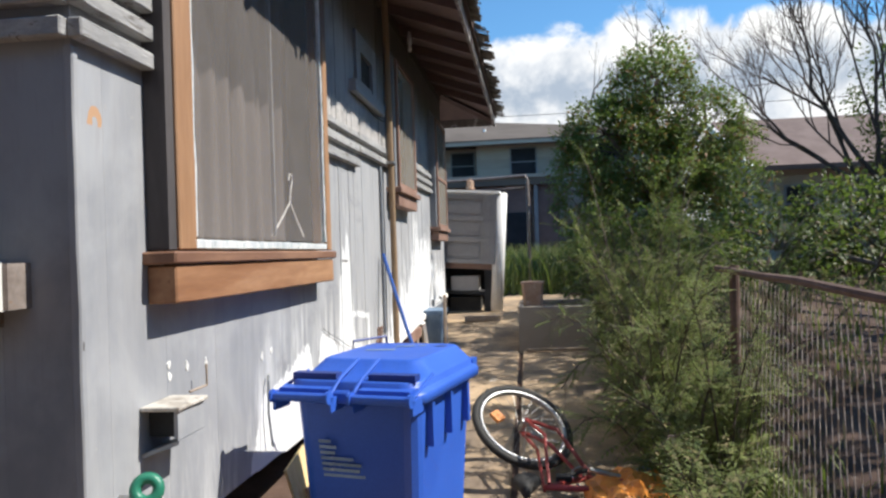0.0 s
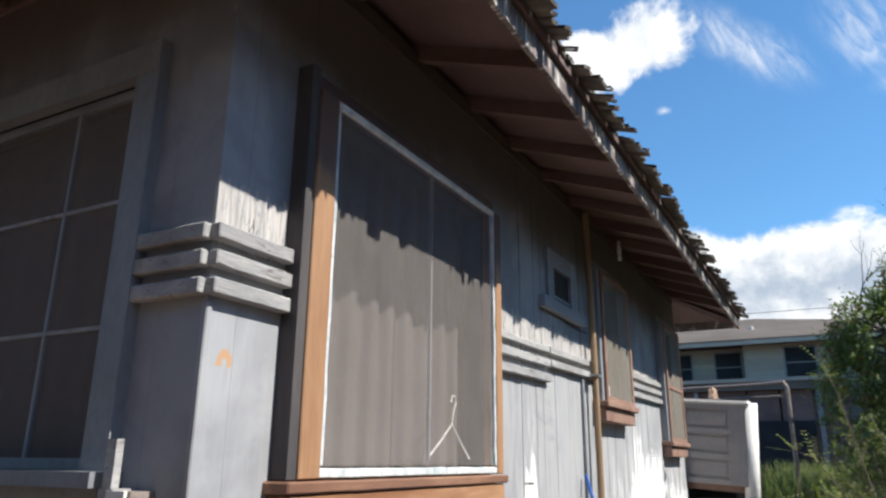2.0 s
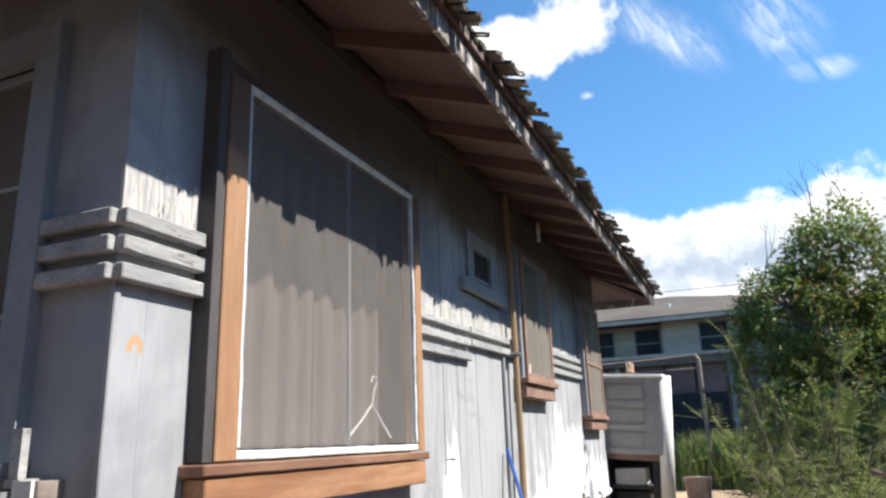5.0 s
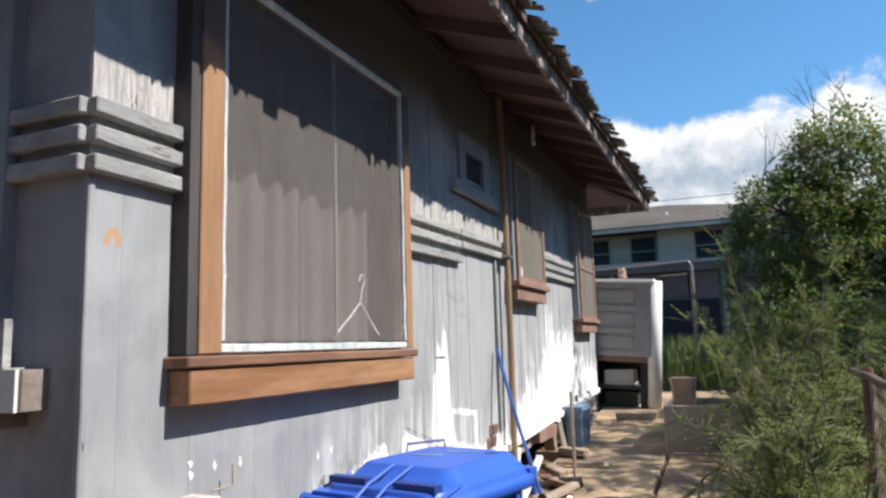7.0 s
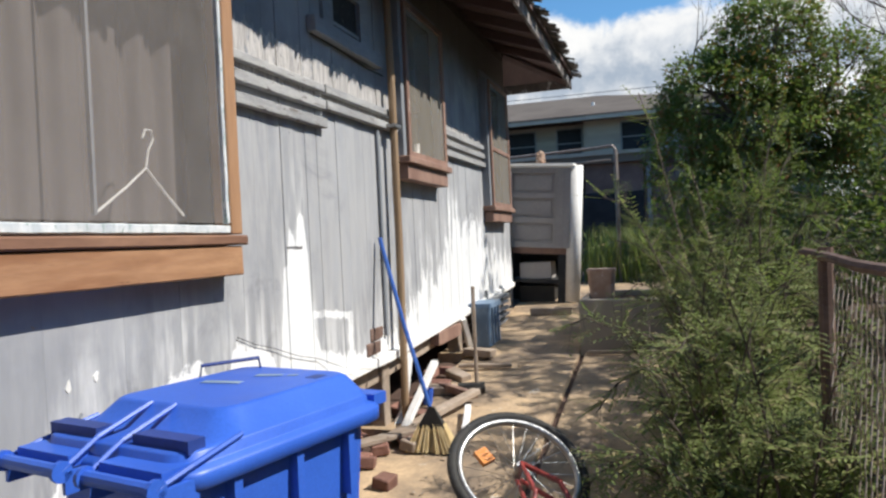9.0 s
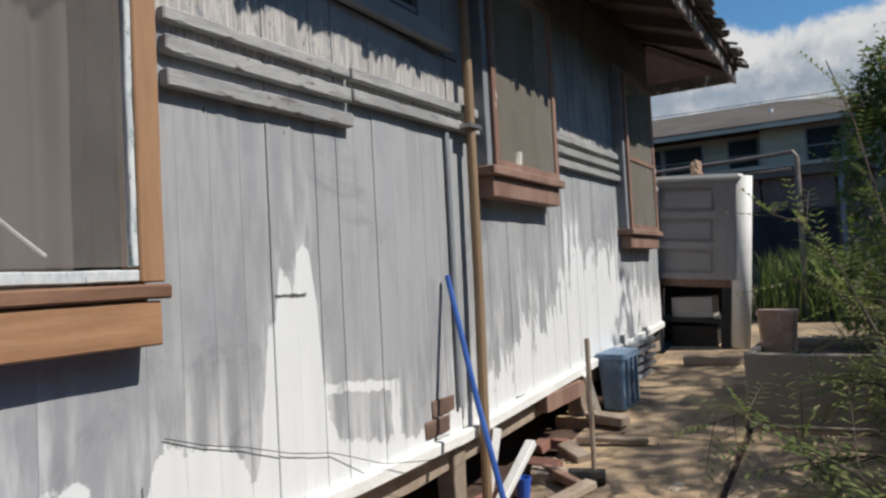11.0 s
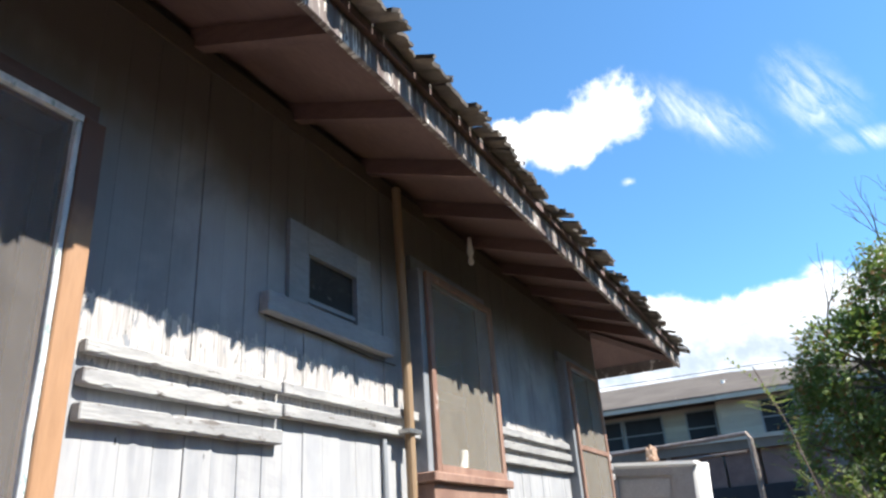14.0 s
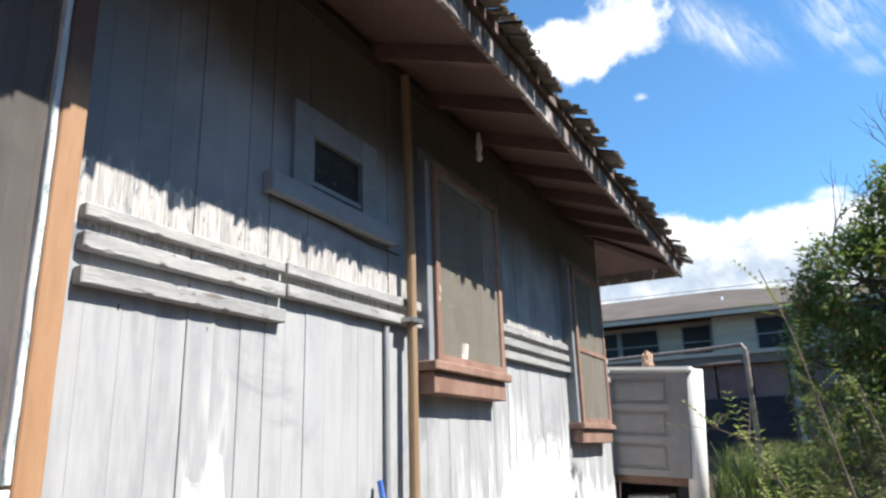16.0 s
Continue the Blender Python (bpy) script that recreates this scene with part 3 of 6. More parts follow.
# out of view beyond the fence, added to dim low eastern sky light
tagged(part("wall_yard_side", box((8.6, -1.19, -0.8), (8.8, 13.0, 5.2), 0), WOOD_OLD), "plain weathered board wall, unseen, added to hold back sky light", "wall", kind="structure")

# ---- the house ----
WY0, WY1 = 3.80, 11.25
TOP = 3.44


def foot(y):
    """The lower edge of the boarding."""
    return 0.58 if y < 5.95 else 0.74 + 0.05 * max(0.0, y - 7.4)


# openings in the side wall: y0, y1, z0, z1
OPEN = {"big": (4.28, 5.73, 1.46, 2.86), "mid": (7.80, 8.55, 1.98, 3.02), "far": (10.16, 10.90, 1.74, 2.98), "vent": (6.84, 7.20, 2.61, 2.82)}


def wall_panel(y0, y1, z0, z1, openings, x0, x1):
    bm = bmesh.new()
    cuts = sorted({y0, y1, *[v for o in openings for v in o[:2]]})
    for a, b in zip(cuts, cuts[1:]):
        zs = sorted((o[2], o[3]) for o in openings if o[0] <= a and b <= o[1])
        low = z0
        for p, q in zs:
            add_box(bm, (x0, a, low), (x1, b, p))
            low = q
        add_box(bm, (x0, a, low), (x1, b, z1))
    return bm


wall_east = tagged(part("wall_east", wall_panel(WY0 + 0.02, WY1, 0.76, TOP + 0.08, list(OPEN.values()), WX - 0.12, WX - 0.024), DARK),
                   "weathered grey-blue boarded side wall with peeling paint", "wall", kind="structure")


def plank(y0, y1, z0, z1, x, thick, parent, axis="y", c=0.0012, mat=None):
    """One upright board with chamfered edges, its face at x."""
    s = [(y0, x - thick), (y0, x - c), (y0 + c, x), (y1 - c, x), (y1, x - c), (y1, x - thick)]
    n = len(s)
    vs = []
    for z in (z0, z1):
        vs += [(b, a, z) if axis == "y" else (-a, -b, z) for a, b in s]
    faces = [(i, (i + 1) % n, n + (i + 1) % n, n + i) for i in range(n)] + [tuple(range(n - 1, -1, -1)), tuple(range(n, 2 * n))]
    return raw("plank", vs, faces, mat or SIDING, parent)


y = WY0
rng = random.Random(4)
NEAR = (3.925, 4.22, 4.56, 4.91, 5.22, 5.50, 5.79)
shut = [(o[0] - 0.06, o[1] + 0.06, o[2] - 0.06, o[3] + 0.05) for k, o in OPEN.items() if k != "vent"] + [OPEN["vent"]]
while y < WY1 - 0.02:
    w = min(0.118 + rng.uniform(-0.006, 0.006), WY1 - y) if y > 5.78 else min(e for e in NEAR if e > y + 0.001) - y
    gap = rng.choice((0.0004, 0.0005, 0.0006, 0.0008, 0.0012, 0.002)) if y > 5.8 else 0.0003
    if 6.55 < y < 6.68 or 7.38 < y < 7.5:
        gap = 0.005
    a, b, mid = y + gap / 2, y + w - gap / 2, y + w / 2
    spans, low = [], foot(mid) + rng.uniform(-0.012, 0.012)
    for o in sorted((o for o in shut if o[0] < mid < o[1]), key=lambda o: o[2]):
        spans.append((low, o[2]))
        low = o[3]
    spans.append((low, TOP + 0.03))
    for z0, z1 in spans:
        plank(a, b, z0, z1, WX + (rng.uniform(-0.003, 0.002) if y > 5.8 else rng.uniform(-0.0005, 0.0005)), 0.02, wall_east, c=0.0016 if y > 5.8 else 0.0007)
    y += w

wall_south = tagged(part("wall_south", wall_panel(1.06, 7.0, 0.3, TOP + 0.08, [(1.45, 2.75, 1.50, 2.82)], -WY0 - 0.12, -WY0 - 0.024), DARK),
                    "shaded grey-blue boarded end wall", "wall", kind="structure")
for v in wall_south.data.vertices:
    v.co = (-v.co.y, -v.co.x, v.co.z)
wall_south.data.flip_normals()
u = 1.042
while u < 4.2:
    w = 0.204
    mid = u + w / 2
    spans = [(0.45, TOP + 0.03)] if not 1.42 < mid < 2.8 else [(0.45, 1.45), (2.86, TOP + 0.03)]
    for z0, z1 in spans:
        plank(u + 0.0002, u + w - 0.0002, z0, z1, -WY0, 0.02, wall_south, axis="x", c=0.0006)
    u += w
for name, lo, hi in (("wall_west", (-7.12, WY0 + 0.1, 0.3), (-7.0, WY1, TOP + 0.08)), ("wall_north", (-7.12, WY1, 0.3), (WX - 0.02, WY1 + 0.1, TOP + 0.08))):
    tagged(part(name, box(lo, hi, 0), TRIM_GREY), "grey boarded outer wall of the house", "wall", kind="structure")
tagged(part("floor", box((-6.98, WY0 + 0.14, 0.66), (WX - 0.03, WY1 - 0.01, 0.755), 0), WOOD_OLD), "old timber floor of the house", "floor", kind="structure")
tagged(part("ceiling", box((-6.98, WY0 + 0.14, TOP), (WX - 0.13, WY1 - 0.01, TOP + 0.05), 0), DARK), "dim ceiling inside the house", "ceiling", kind="structure")
corner = tagged(part("corner_trim", box((WX - 0.02, WY0 - 0.004, 0.5), (WX + 0.006, WY0 + 0.02, 1.99), 0.004, cuts=8, rough=0.004), SIDING), "chipped painted corner of the boarding", "trim", kind="structure")

# skirt beam under the boarding, and the posts that carry it
skirt = thing("skirt_beam", (WX, 8.5, 0.7), "white-painted timber skirt board under the boarding", "beam", kind="structure")
bm = box((WX - 0.03, 5.9, -0.055), (WX + 0.035, 11.2, 0.0), 0.006, cuts=20, rough=0.004)
for v in bm.verts:
    v.co.z += foot(max(6.0, v.co.y))
part("board", bm, WHITE_P, skirt)
bm = box((WX - 0.16, 5.9, 0.56), (WX - 0.04, 11.2, 0.735), 0.006, cuts=8, rough=0.006)
for v in bm.verts:
    v.co.z += foot(max(6.0, v.co.y)) - 0.74
part("joist", bm, WOOD_OLD, skirt)


def house_post(x, y, m, lean=0.0):
    p = thing("house_post", (x, y, gz(y) - 0.03), "short timber post carrying the house", "post", "posts under the house")
    part("post", box((x - 0.05, y - 0.05, gz(y) + 0.02), (x + 0.05, y + 0.05, foot(y) - 0.03), 0.006, cuts=4, rough=0.006), m, p)
    part("footing", box((x - 0.12, y - 0.12, gz(y) - 0.05), (x + 0.12, y + 0.12, gz(y) + 0.03), 0.012, rough=0.01), CONCRETE, p)


house_post(-1.10, 7.42, WOOD_OLD)
house_post(-1.12, 9.15, WOOD_OLD)
house_post(-1.12, 10.9, WOOD_OLD)
for yy in (7.4, 9.1, 10.9):
    house_post(-3.2, yy, WOOD_OLD)
brace = thing("brace", (-1.0, 7.5, gz(7.5)), "white-painted timber brace under the wall", "brace")
part("board", rod([(-1.01, 7.42, gz(7.4) + 0.0), (-1.0, 7.55, 0.35), (-0.99, 7.68, foot(7.6) - 0.05)], 0.028, 4), WHITE_P, brace)
brace2 = thing("brace", (-1.0, 9.0, gz(9)), "white-painted timber brace under the wall", "brace")
part("board", rod([(-0.99, 9.2, gz(9.2)), (-0.99, 8.98, foot(9) - 0.05)], 0.028, 4), WHITE_P, brace2)
under = thing("loose_board", (-1.0, 8.7, 0.6), "reddish loose board slung under the skirt", "board")
part("board", box((-1.07, 8.35, 0.64), (-1.0, 8.95, 0.74), 0.005, cuts=4, rough=0.005), REDWOOD, under)


# battens round the house
def batten_set(y0, y1, rows, rise=0.0, n=40):
    t = thing("batten_trim", (WX, (y0 + y1) / 2, rows[0][0]), "rows of chipped grey-white timber battens on the wall", "trim", "wall battens", "structure")
    for z0, z1, d in rows:
        bm = box((WX, y0, z0), (WX + d, y1, z1), 0.004, cuts=n)
        for v in bm.verts:
            v.co.z += rise * (v.co.y - y0)
            k = noise.noise(v.co * 31.0)
            if k > 0.42 and v.co.x > WX + 0.01:
                v.co.z += 0.012 * k * (1 if v.co.z < (z0 + z1) / 2 else -1)
            v.co += noise.noise_vector(v.co * 22) * 0.0012
        part("batten", bm, BATTEN, t)
    return t


batten_set(3.785, 4.14, [(2.005, 2.055, 0.04), (2.09, 2.14, 0.04), (2.175, 2.225, 0.04)], n=6)
batten_set(5.86, 6.68, [(2.01, 2.06, 0.04), (2.105, 2.155, 0.036), (2.195, 2.235, 0.032)], 0.012)
batten_set(6.69, 7.70, [(2.12, 2.165, 0.04), (2.205, 2.25, 0.036)], 0.015)
batten_set(8.72, 10.12, [(2.10, 2.15, 0.04), (2.185, 2.235, 0.036), (2.27, 2.32, 0.032)], 0.008)
batten_set(11.08, 11.26, [(2.12, 2.17, 0.04), (2.205, 2.255, 0.036), (2.29, 2.34, 0.032)], n=3)
front_battens = thing("batten_trim", (-1.2, WY0, 2.0), "rows of shaded grey timber battens on the end wall", "trim", "wall battens", "structure")
for z0, z1 in ((2.005, 2.055), (2.09, 2.14), (2.175, 2.225)):
    part("batten", box((-1.345, WY0 - 0.04, z0), (WX, WY0, z1), 0.004, cuts=4, rough=0.002), BATTEN, front_battens)


# ---- windows ----
def casing(t, y0, y1, z0, z1, w, d, mat, mat_h, x=WX, right=None):
    """Side casings, head, sill and apron round an opening in the side wall."""
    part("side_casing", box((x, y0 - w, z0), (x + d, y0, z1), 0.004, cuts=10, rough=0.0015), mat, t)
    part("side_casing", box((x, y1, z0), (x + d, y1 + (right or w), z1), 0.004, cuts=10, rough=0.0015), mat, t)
    part("head_casing", box((x, y0 - w, z1 + 0.001), (x + d - 0.045, y1 + (right or w), z1 + 0.085), 0.004), mat_h, t)
    for lo, hi in (((x - 0.09, y0 - 0.002, z0), (x, y0 + 0.012, z1)), ((x - 0.09, y1 - 0.012, z0), (x, y1 + 0.002, z1)), ((x - 0.09, y0, z1 - 0.012), (x, y1, z1 + 0.002))):
        part("jamb", box(lo, hi, 0.002), DARK, t)


win1 = thing("window_1", (WX, 5.0, 1.46), "large wood-cased window with a drawn taupe curtain", "window", kind="structure")
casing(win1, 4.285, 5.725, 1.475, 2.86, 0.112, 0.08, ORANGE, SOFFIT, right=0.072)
part("window_sill", box((WX - 0.09, 4.10, 1.432), (WX + 0.104, 5.80, 1.470), 0.006, cuts=16, rough=0.002), SILL_WOOD, win1, "weathered red-brown sill board")
part("apron", box((WX, 4.122, 1.315), (WX + 0.092, 5.775, 1.428), 0.005, cuts=16, rough=0.002), ORANGE_H, win1)
part("casing_return", box((WX, 4.127, 1.476), (WX + 0.07, 4.172, 2.94), 0.003), RETURN, win1, "dark brown-grey edge board")
wf = part("window_frame", box((WX + 0.05, 4.285, 1.478), (WX + 0.074, 5.725, 1.508), 0.003, cuts=40, rough=0.003), ALU, win1, "chipped white metal window frame")
part("frame_rail", box((WX + 0.05, 4.285, 2.84), (WX + 0.074, 5.725, 2.862), 0.003), ALU, wf)
part("frame_stile", box((WX + 0.05, 4.286, 1.516), (WX + 0.074, 4.306, 2.839), 0.003, cuts=40, rough=0.003), ALU, wf)
part("frame_stile", box((WX + 0.05, 5.706, 1.516), (WX + 0.074, 5.724, 2.839), 0.003, cuts=40, rough=0.003), ALU, wf)
part("inner_sill", box((WX - 0.08, 4.30, 1.476), (WX + 0.049, 5.71, 1.505), 0.003), WHITE_P, wf)
part("mullion", box((WX + 0.03, 5.075, 1.536), (WX + 0.045, 5.087, 2.838), 0.002), TRIM_GREY, wf)
pane = raw("pane", [(WX + 0.06, 4.312, 1.516), (WX + 0.06, 5.702, 1.516), (WX + 0.06, 5.702, 2.838), (WX + 0.06, 4.312, 2.838)], [(0, 1, 2, 3)], SCREEN_L, win1, "fine mesh screen")
pane.visible_shadow = False


def curtain(x, y0, y1, z0, z1, folds, mat, name="curtain", label="taupe pleated cloth curtain behind the window", depth=0.022):
    bm = bmesh.new()
    n, k = folds * 14, 10
    rows = []
    for j in range(k + 1):
        z = z0 + (z1 - z0) * j / k
        row = []
        for i in range(n + 1):
            t = i / n
            yy = y0 + (y1 - y0) * t
            ph = math.tau * folds * t + 1.3 * noise.noise(Vector((t * 4.0, 0, x)))
            amp = depth * (0.6 + 0.7 * noise.noise(Vector((t * 5, j * 0.12, 2.0))) + 0.35)
            row.append(bm.verts.new((x + amp * (math.sin(ph) + 0.35 * math.sin(2 * ph + 1.0)), yy, z)))
        rows.append(row)
    for a, b in zip(rows, rows[1:]):
        for i in range(n):
            bm.faces.new((a[i], a[i + 1], b[i + 1], b[i]))
    t = thing(name, (x, (y0 + y1) / 2, z0), label, "curtain")
    ob = part("cloth", bm, mat, t, smooth=True)
    sol = ob.modifiers.new("thick", "SOLIDIFY")
    sol.thickness = 0.004
    part("rail", rod([(x, y0, z1), (x, y1, z1)], 0.012), DARK, t)
    return t


curtain(WX - 0.145, 4.2, 5.8, 1.40, 2.92, 10, CURTAIN, depth=0.016)

# a coat hanger behind the screen
hanger = thing("coat_hanger", (WX - 0.06, 5.35, 1.54), "white plastic-coated wire coat hanger inside the window", "hanger")
hx = WX + 0.02
part("wire", rod([(hx, 5.10, 1.54), (hx, 5.24, 1.63), (hx, 5.335, 1.70), (hx, 5.45, 1.60), (hx, 5.52, 1.545)], 0.0045, 6), WHITE_P, hanger)
part("hook", rod([(hx, 5.335, 1.70), (hx, 5.35, 1.76), (hx, 5.375, 1.80), (hx, 5.37, 1.83), (hx, 5.34, 1.83), (hx, 5.325, 1.80)], 0.004, 6), WHITE_P, hanger)

part("hook_end", rod([(hx, 4.362, 1.645), (hx, 4.36, 1.70), (hx, 4.366, 1.745), (hx, 4.375, 1.752)], 0.003, 6), WHITE_P, hanger)

for tag, (y0, y1, z0, z1), name in (("mid", OPEN["mid"], "window_2"), ("far", OPEN["far"], "window_3")):
    w = thing(name, (WX, (y0 + y1) / 2, z0), "small screened window in a weathered red-brown frame", "window", kind="structure")
    casing(w, y0, y1, z0, z1, 0.10, 0.075, TRIM_GREY, TRIM_GREY)
    part("window_sill", box((WX - 0.09, y0 - 0.13, z0 - 0.045), (WX + 0.125, y1 + 0.07, z0 - 0.001), 0.005, cuts=8, rough=0.002), REDWOOD, w)
    part("apron", box((WX, y0 - 0.09, z0 - 0.15), (WX + 0.095, y1 + 0.04, z0 - 0.048), 0.004, cuts=8, rough=0.002), REDWOOD, w)
    f = part("screen_frame", box((WX + 0.076, y0 - 0.05, z0 + 0.001), (WX + 0.098, y0 - 0.003, z1 - 0.002), 0.003, cuts=8, rough=0.001), REDWOOD, w, "worn reddish screen frame")
    part("stile", box((WX + 0.076, y1 + 0.003, z0 + 0.001), (WX + 0.098, y1 + 0.05, z1 - 0.002), 0.003, cuts=8, rough=0.001), REDWOOD, f)
    part("rail", box((WX + 0.077, y0 - 0.002, z0 + 0.001), (WX + 0.097, y1 + 0.002, z0 + 0.04), 0.003), REDWOOD, f)
    part("rail", box((WX + 0.077, y0 - 0.002, z1 - 0.04), (WX + 0.097, y1 + 0.002, z1 - 0.002), 0.003), REDWOOD, f)
    if tag == "far":
        part("rail", box((WX + 0.077, y0 - 0.002, z0 + 0.55), (WX + 0.097, y1 + 0.002, z0 + 0.585), 0.003), REDWOOD, f)
    sc = raw("screen", [(WX + 0.087, y0, z0 + 0.04), (WX + 0.087, y1, z0 + 0.04), (WX + 0.087, y1, z1 - 0.04), (WX + 0.087, y0, z1 - 0.04)], [(0, 1, 2, 3)], SCREEN, w, "dusty insect screen")
    gl = raw("pane", [(WX - 0.05, y0, z0), (WX - 0.05, y1, z0), (WX - 0.05, y1, z1), (WX - 0.05, y0, z1)], [(0, 1, 2, 3)], GLASS, w)
    sc.visible_shadow = gl.visible_shadow = False
curtain(WX - 0.13, 10.2, 11.06, 1.7, 3.02, 6, CURTAIN, depth=0.016)

# what stands inside the middle window
blind = thing("window_blind", (WX - 0.1, 8.0, 2.0), "white slatted blind half across the window", "blind")
for k in range(13):
    part("slat", box((WX - 0.115, 7.86, 2.0 + 0.026 * k), (WX - 0.09, 8.14, 2.014 + 0.026 * k), 0.002), WHITE_P, blind)
shelf = thing("shelf_box", (WX - 0.2, 8.25, 2.43), "pale box on a shelf inside the window", "box")
part("box", box((WX - 0.24, 7.9, 2.42), (WX - 0.1, 8.58, 2.475), 0.006), CURTAIN, shelf)
tele = thing("telephone", (WX - 0.12, 8.35, 1.99), "white desk telephone on the window ledge", "telephone")
part("base", box((WX - 0.14, 8.22, 1.985), (WX - 0.075, 8.5, 2.03), 0.012), WHITE_P, tele)
part("receiver", rod([(WX - 0.1, 8.42, 2.03), (WX - 0.1, 8.45, 2.10), (WX - 0.1, 8.46, 2.16)], 0.025), WHITE_P, tele)

vent = thing("vent_window", (WX, 7.0, 2.55), "small screened vent in a grey painted frame", "vent", kind="structure")
y0, y1, z0, z1 = OPEN["vent"]
for lo, hi in (((WX, y0 - 0.12, z0 - 0.03), (WX + 0.022, y0, z1 + 0.12)), ((WX, y1, z0 - 0.03), (WX + 0.022, y1 + 0.12, z1 + 0.12)), ((WX, y0 + 0.001, z1), (WX + 0.022, y1 - 0.001, z1 + 0.12))):
    part("frame_board", box(lo, hi, 0.004), VENT_FRAME, vent)
part("sill_board", box((WX, 6.57, z0 - 0.115), (WX + 0.05, 7.46, z0 - 0.032), 0.004, cuts=6, rough=0.002), VENT_FRAME, vent)
part("inner_frame", box((WX - 0.02, y0, z0), (WX + 0.012, y0 + 0.02, z1), 0.002), VENT_FRAME, vent)
part("inner_frame", box((WX - 0.02, y0 + 0.021, z0), (WX + 0.012, y1, z0 + 0.02), 0.002), VENT_FRAME, vent)
part("screen", box((WX - 0.012, y0 + 0.021, z0 + 0.021), (WX - 0.006, y1, z1), 0), VENT_MESH, vent, "dark dusty screen")

# the end wall's window
win4 = thing("window_4", (-2.1, WY0, 1.58), "shaded window with thin glazing bars in a grey frame", "window", kind="structure")
a0, a1, b0, b1 = -2.75, -1.45, 1.50, 2.82
for lo, hi in (((a1, WY0 - 0.045, b0), (a1 + 0.115, WY0, b1)), ((a0 - 0.115, WY0 - 0.045, b0), (a0, WY0, b1)), ((a0 - 0.115, WY0 - 0.05, b1 + 0.001), (a1 + 0.115, WY0, b1 + 0.115))):
    part("casing_board", box(lo, hi, 0.004), TRIM_GREY, win4)
part("window_sill", box((a0 - 0.14, WY0 - 0.11, b0 - 0.045), (a1 + 0.14, WY0, b0 - 0.001), 0.004), TRIM_GREY, win4)
part("apron", box((a0 - 0.11, WY0 - 0.06, b0 - 0.16), (a1 + 0.11, WY0, b0 - 0.047), 0.004), TRIM_GREY, win4)
for lo, hi in (((a1 - 0.035, WY0 + 0.01, b0), (a1, WY0 + 0.03, b1)), ((a0, WY0 + 0.01, b0), (a0 + 0.035, WY0 + 0.03, b1)), ((a0, WY0 + 0.011, b0), (a1, WY0 + 0.031, b0 + 0.035)), ((a0, WY0 + 0.011, b1 - 0.035), (a1, WY0 + 0.031, b1))):
    part("sash", box(lo, hi, 0.002), TRIM_GREY, win4)
for z in (1.94, 2.38):
    part("glazing_bar", box((a0, WY0 + 0.014, z), (a1, WY0 + 0.024, z + 0.014), 0.002), BATTEN, win4)
part("glazing_bar", box((-1.83, WY0 + 0.012, b0), (-1.815, WY0 + 0.026, b1), 0.002), TRIM_GREY, win4)
p4 = raw("pane", [(a0, WY0 + 0.02, b0), (a1, WY0 + 0.02, b0), (a1, WY0 + 0.02, b1), (a0, WY0 + 0.02, b1)], [(0, 1, 2, 3)], SCREEN_L, win4)
c4 = curtain(0, -0.65, 0.65, 1.5, 2.95, 8, CURTAIN, depth=0.02)
c4.matrix_basis = pose(-2.15, WY0 + 0.2, 1.5, 0, 0, 90)

# ---- the roof ----
EX, EY0, EY1, EZ, SLOPE = -0.335, 3.10, 11.95, 3.285, 0.35


def roof_skin(out, lift):
    x0, x1, ya, yb = -7.82 - out, EX + out, EY0 - out, EY1 + out
    h = (x1 - x0) / 2
    xm = (x0 + x1) / 2
    z = EZ + lift - SLOPE * out
    return [(x1, ya, z), (x1, yb, z), (x0, yb, z), (x0, ya, z), (xm, ya + h, z + SLOPE * h), (xm, yb - h, z + SLOPE * h)]


low, high = roof_skin(0, 0), roof_skin(0, 0.03)
quads = [(0, 1, 5, 4), (2, 3, 4, 5), (1, 2, 5), (3, 0, 4)]
faces = [tuple(reversed(q)) for q in quads] + [tuple(i + 6 for i in q) for q in quads] + [(i, (i + 1) % 4, 6 + (i + 1) % 4, 6 + i) for i in range(4)]
roof = tagged(raw("roof", low + high, faces, SOFFIT), "low hipped roof with deep eaves and weathered shakes", "roof", kind="structure")
low, high = roof_skin(0.0, 0.033), roof_skin(0.0, 0.055)
raw("shingle_bed", low + high, faces, SHAKE, roof, "bed of grey weathered wooden shakes")
for k in range(13):
    yy = 4.43 + 0.585 * k
    if yy > 11.4:
        break
    bm = bmesh.new()
    add_box(bm, (WX - 0.1, yy - 0.025, 0), (EX - 0.049, yy + 0.025, 0.085))
    for v in bm.verts:
        v.co.z += EZ - 0.088 + SLOPE * (EX - v.co.x)
    part("rafter", bm, RAFTER, roof)
for k in range(9):
    xx = -1.25 - 0.6 * k
    bm = bmesh.new()
    add_box(bm, (xx - 0.025, EY0 + 0.012, 0), (xx + 0.025, WY0 + 0.1, 0.085))
    for v in bm.verts:
        v.co.z += EZ - 0.088 + SLOPE * (v.co.y - EY0)
    part("rafter", bm, RAFTER, roof)
for a, b in (((EX, EY0), (WX, WY0)), ((EX, EY1), (WX, EY1 - (EX - WX)))):
    bm = rod([(a[0] - 0.06, a[1], EZ - 0.045), (b[0], b[1], EZ - 0.045 + SLOPE * (EX - WX))], 0.04, 4)
    part("hip_rafter", bm, RAFTER, roof)
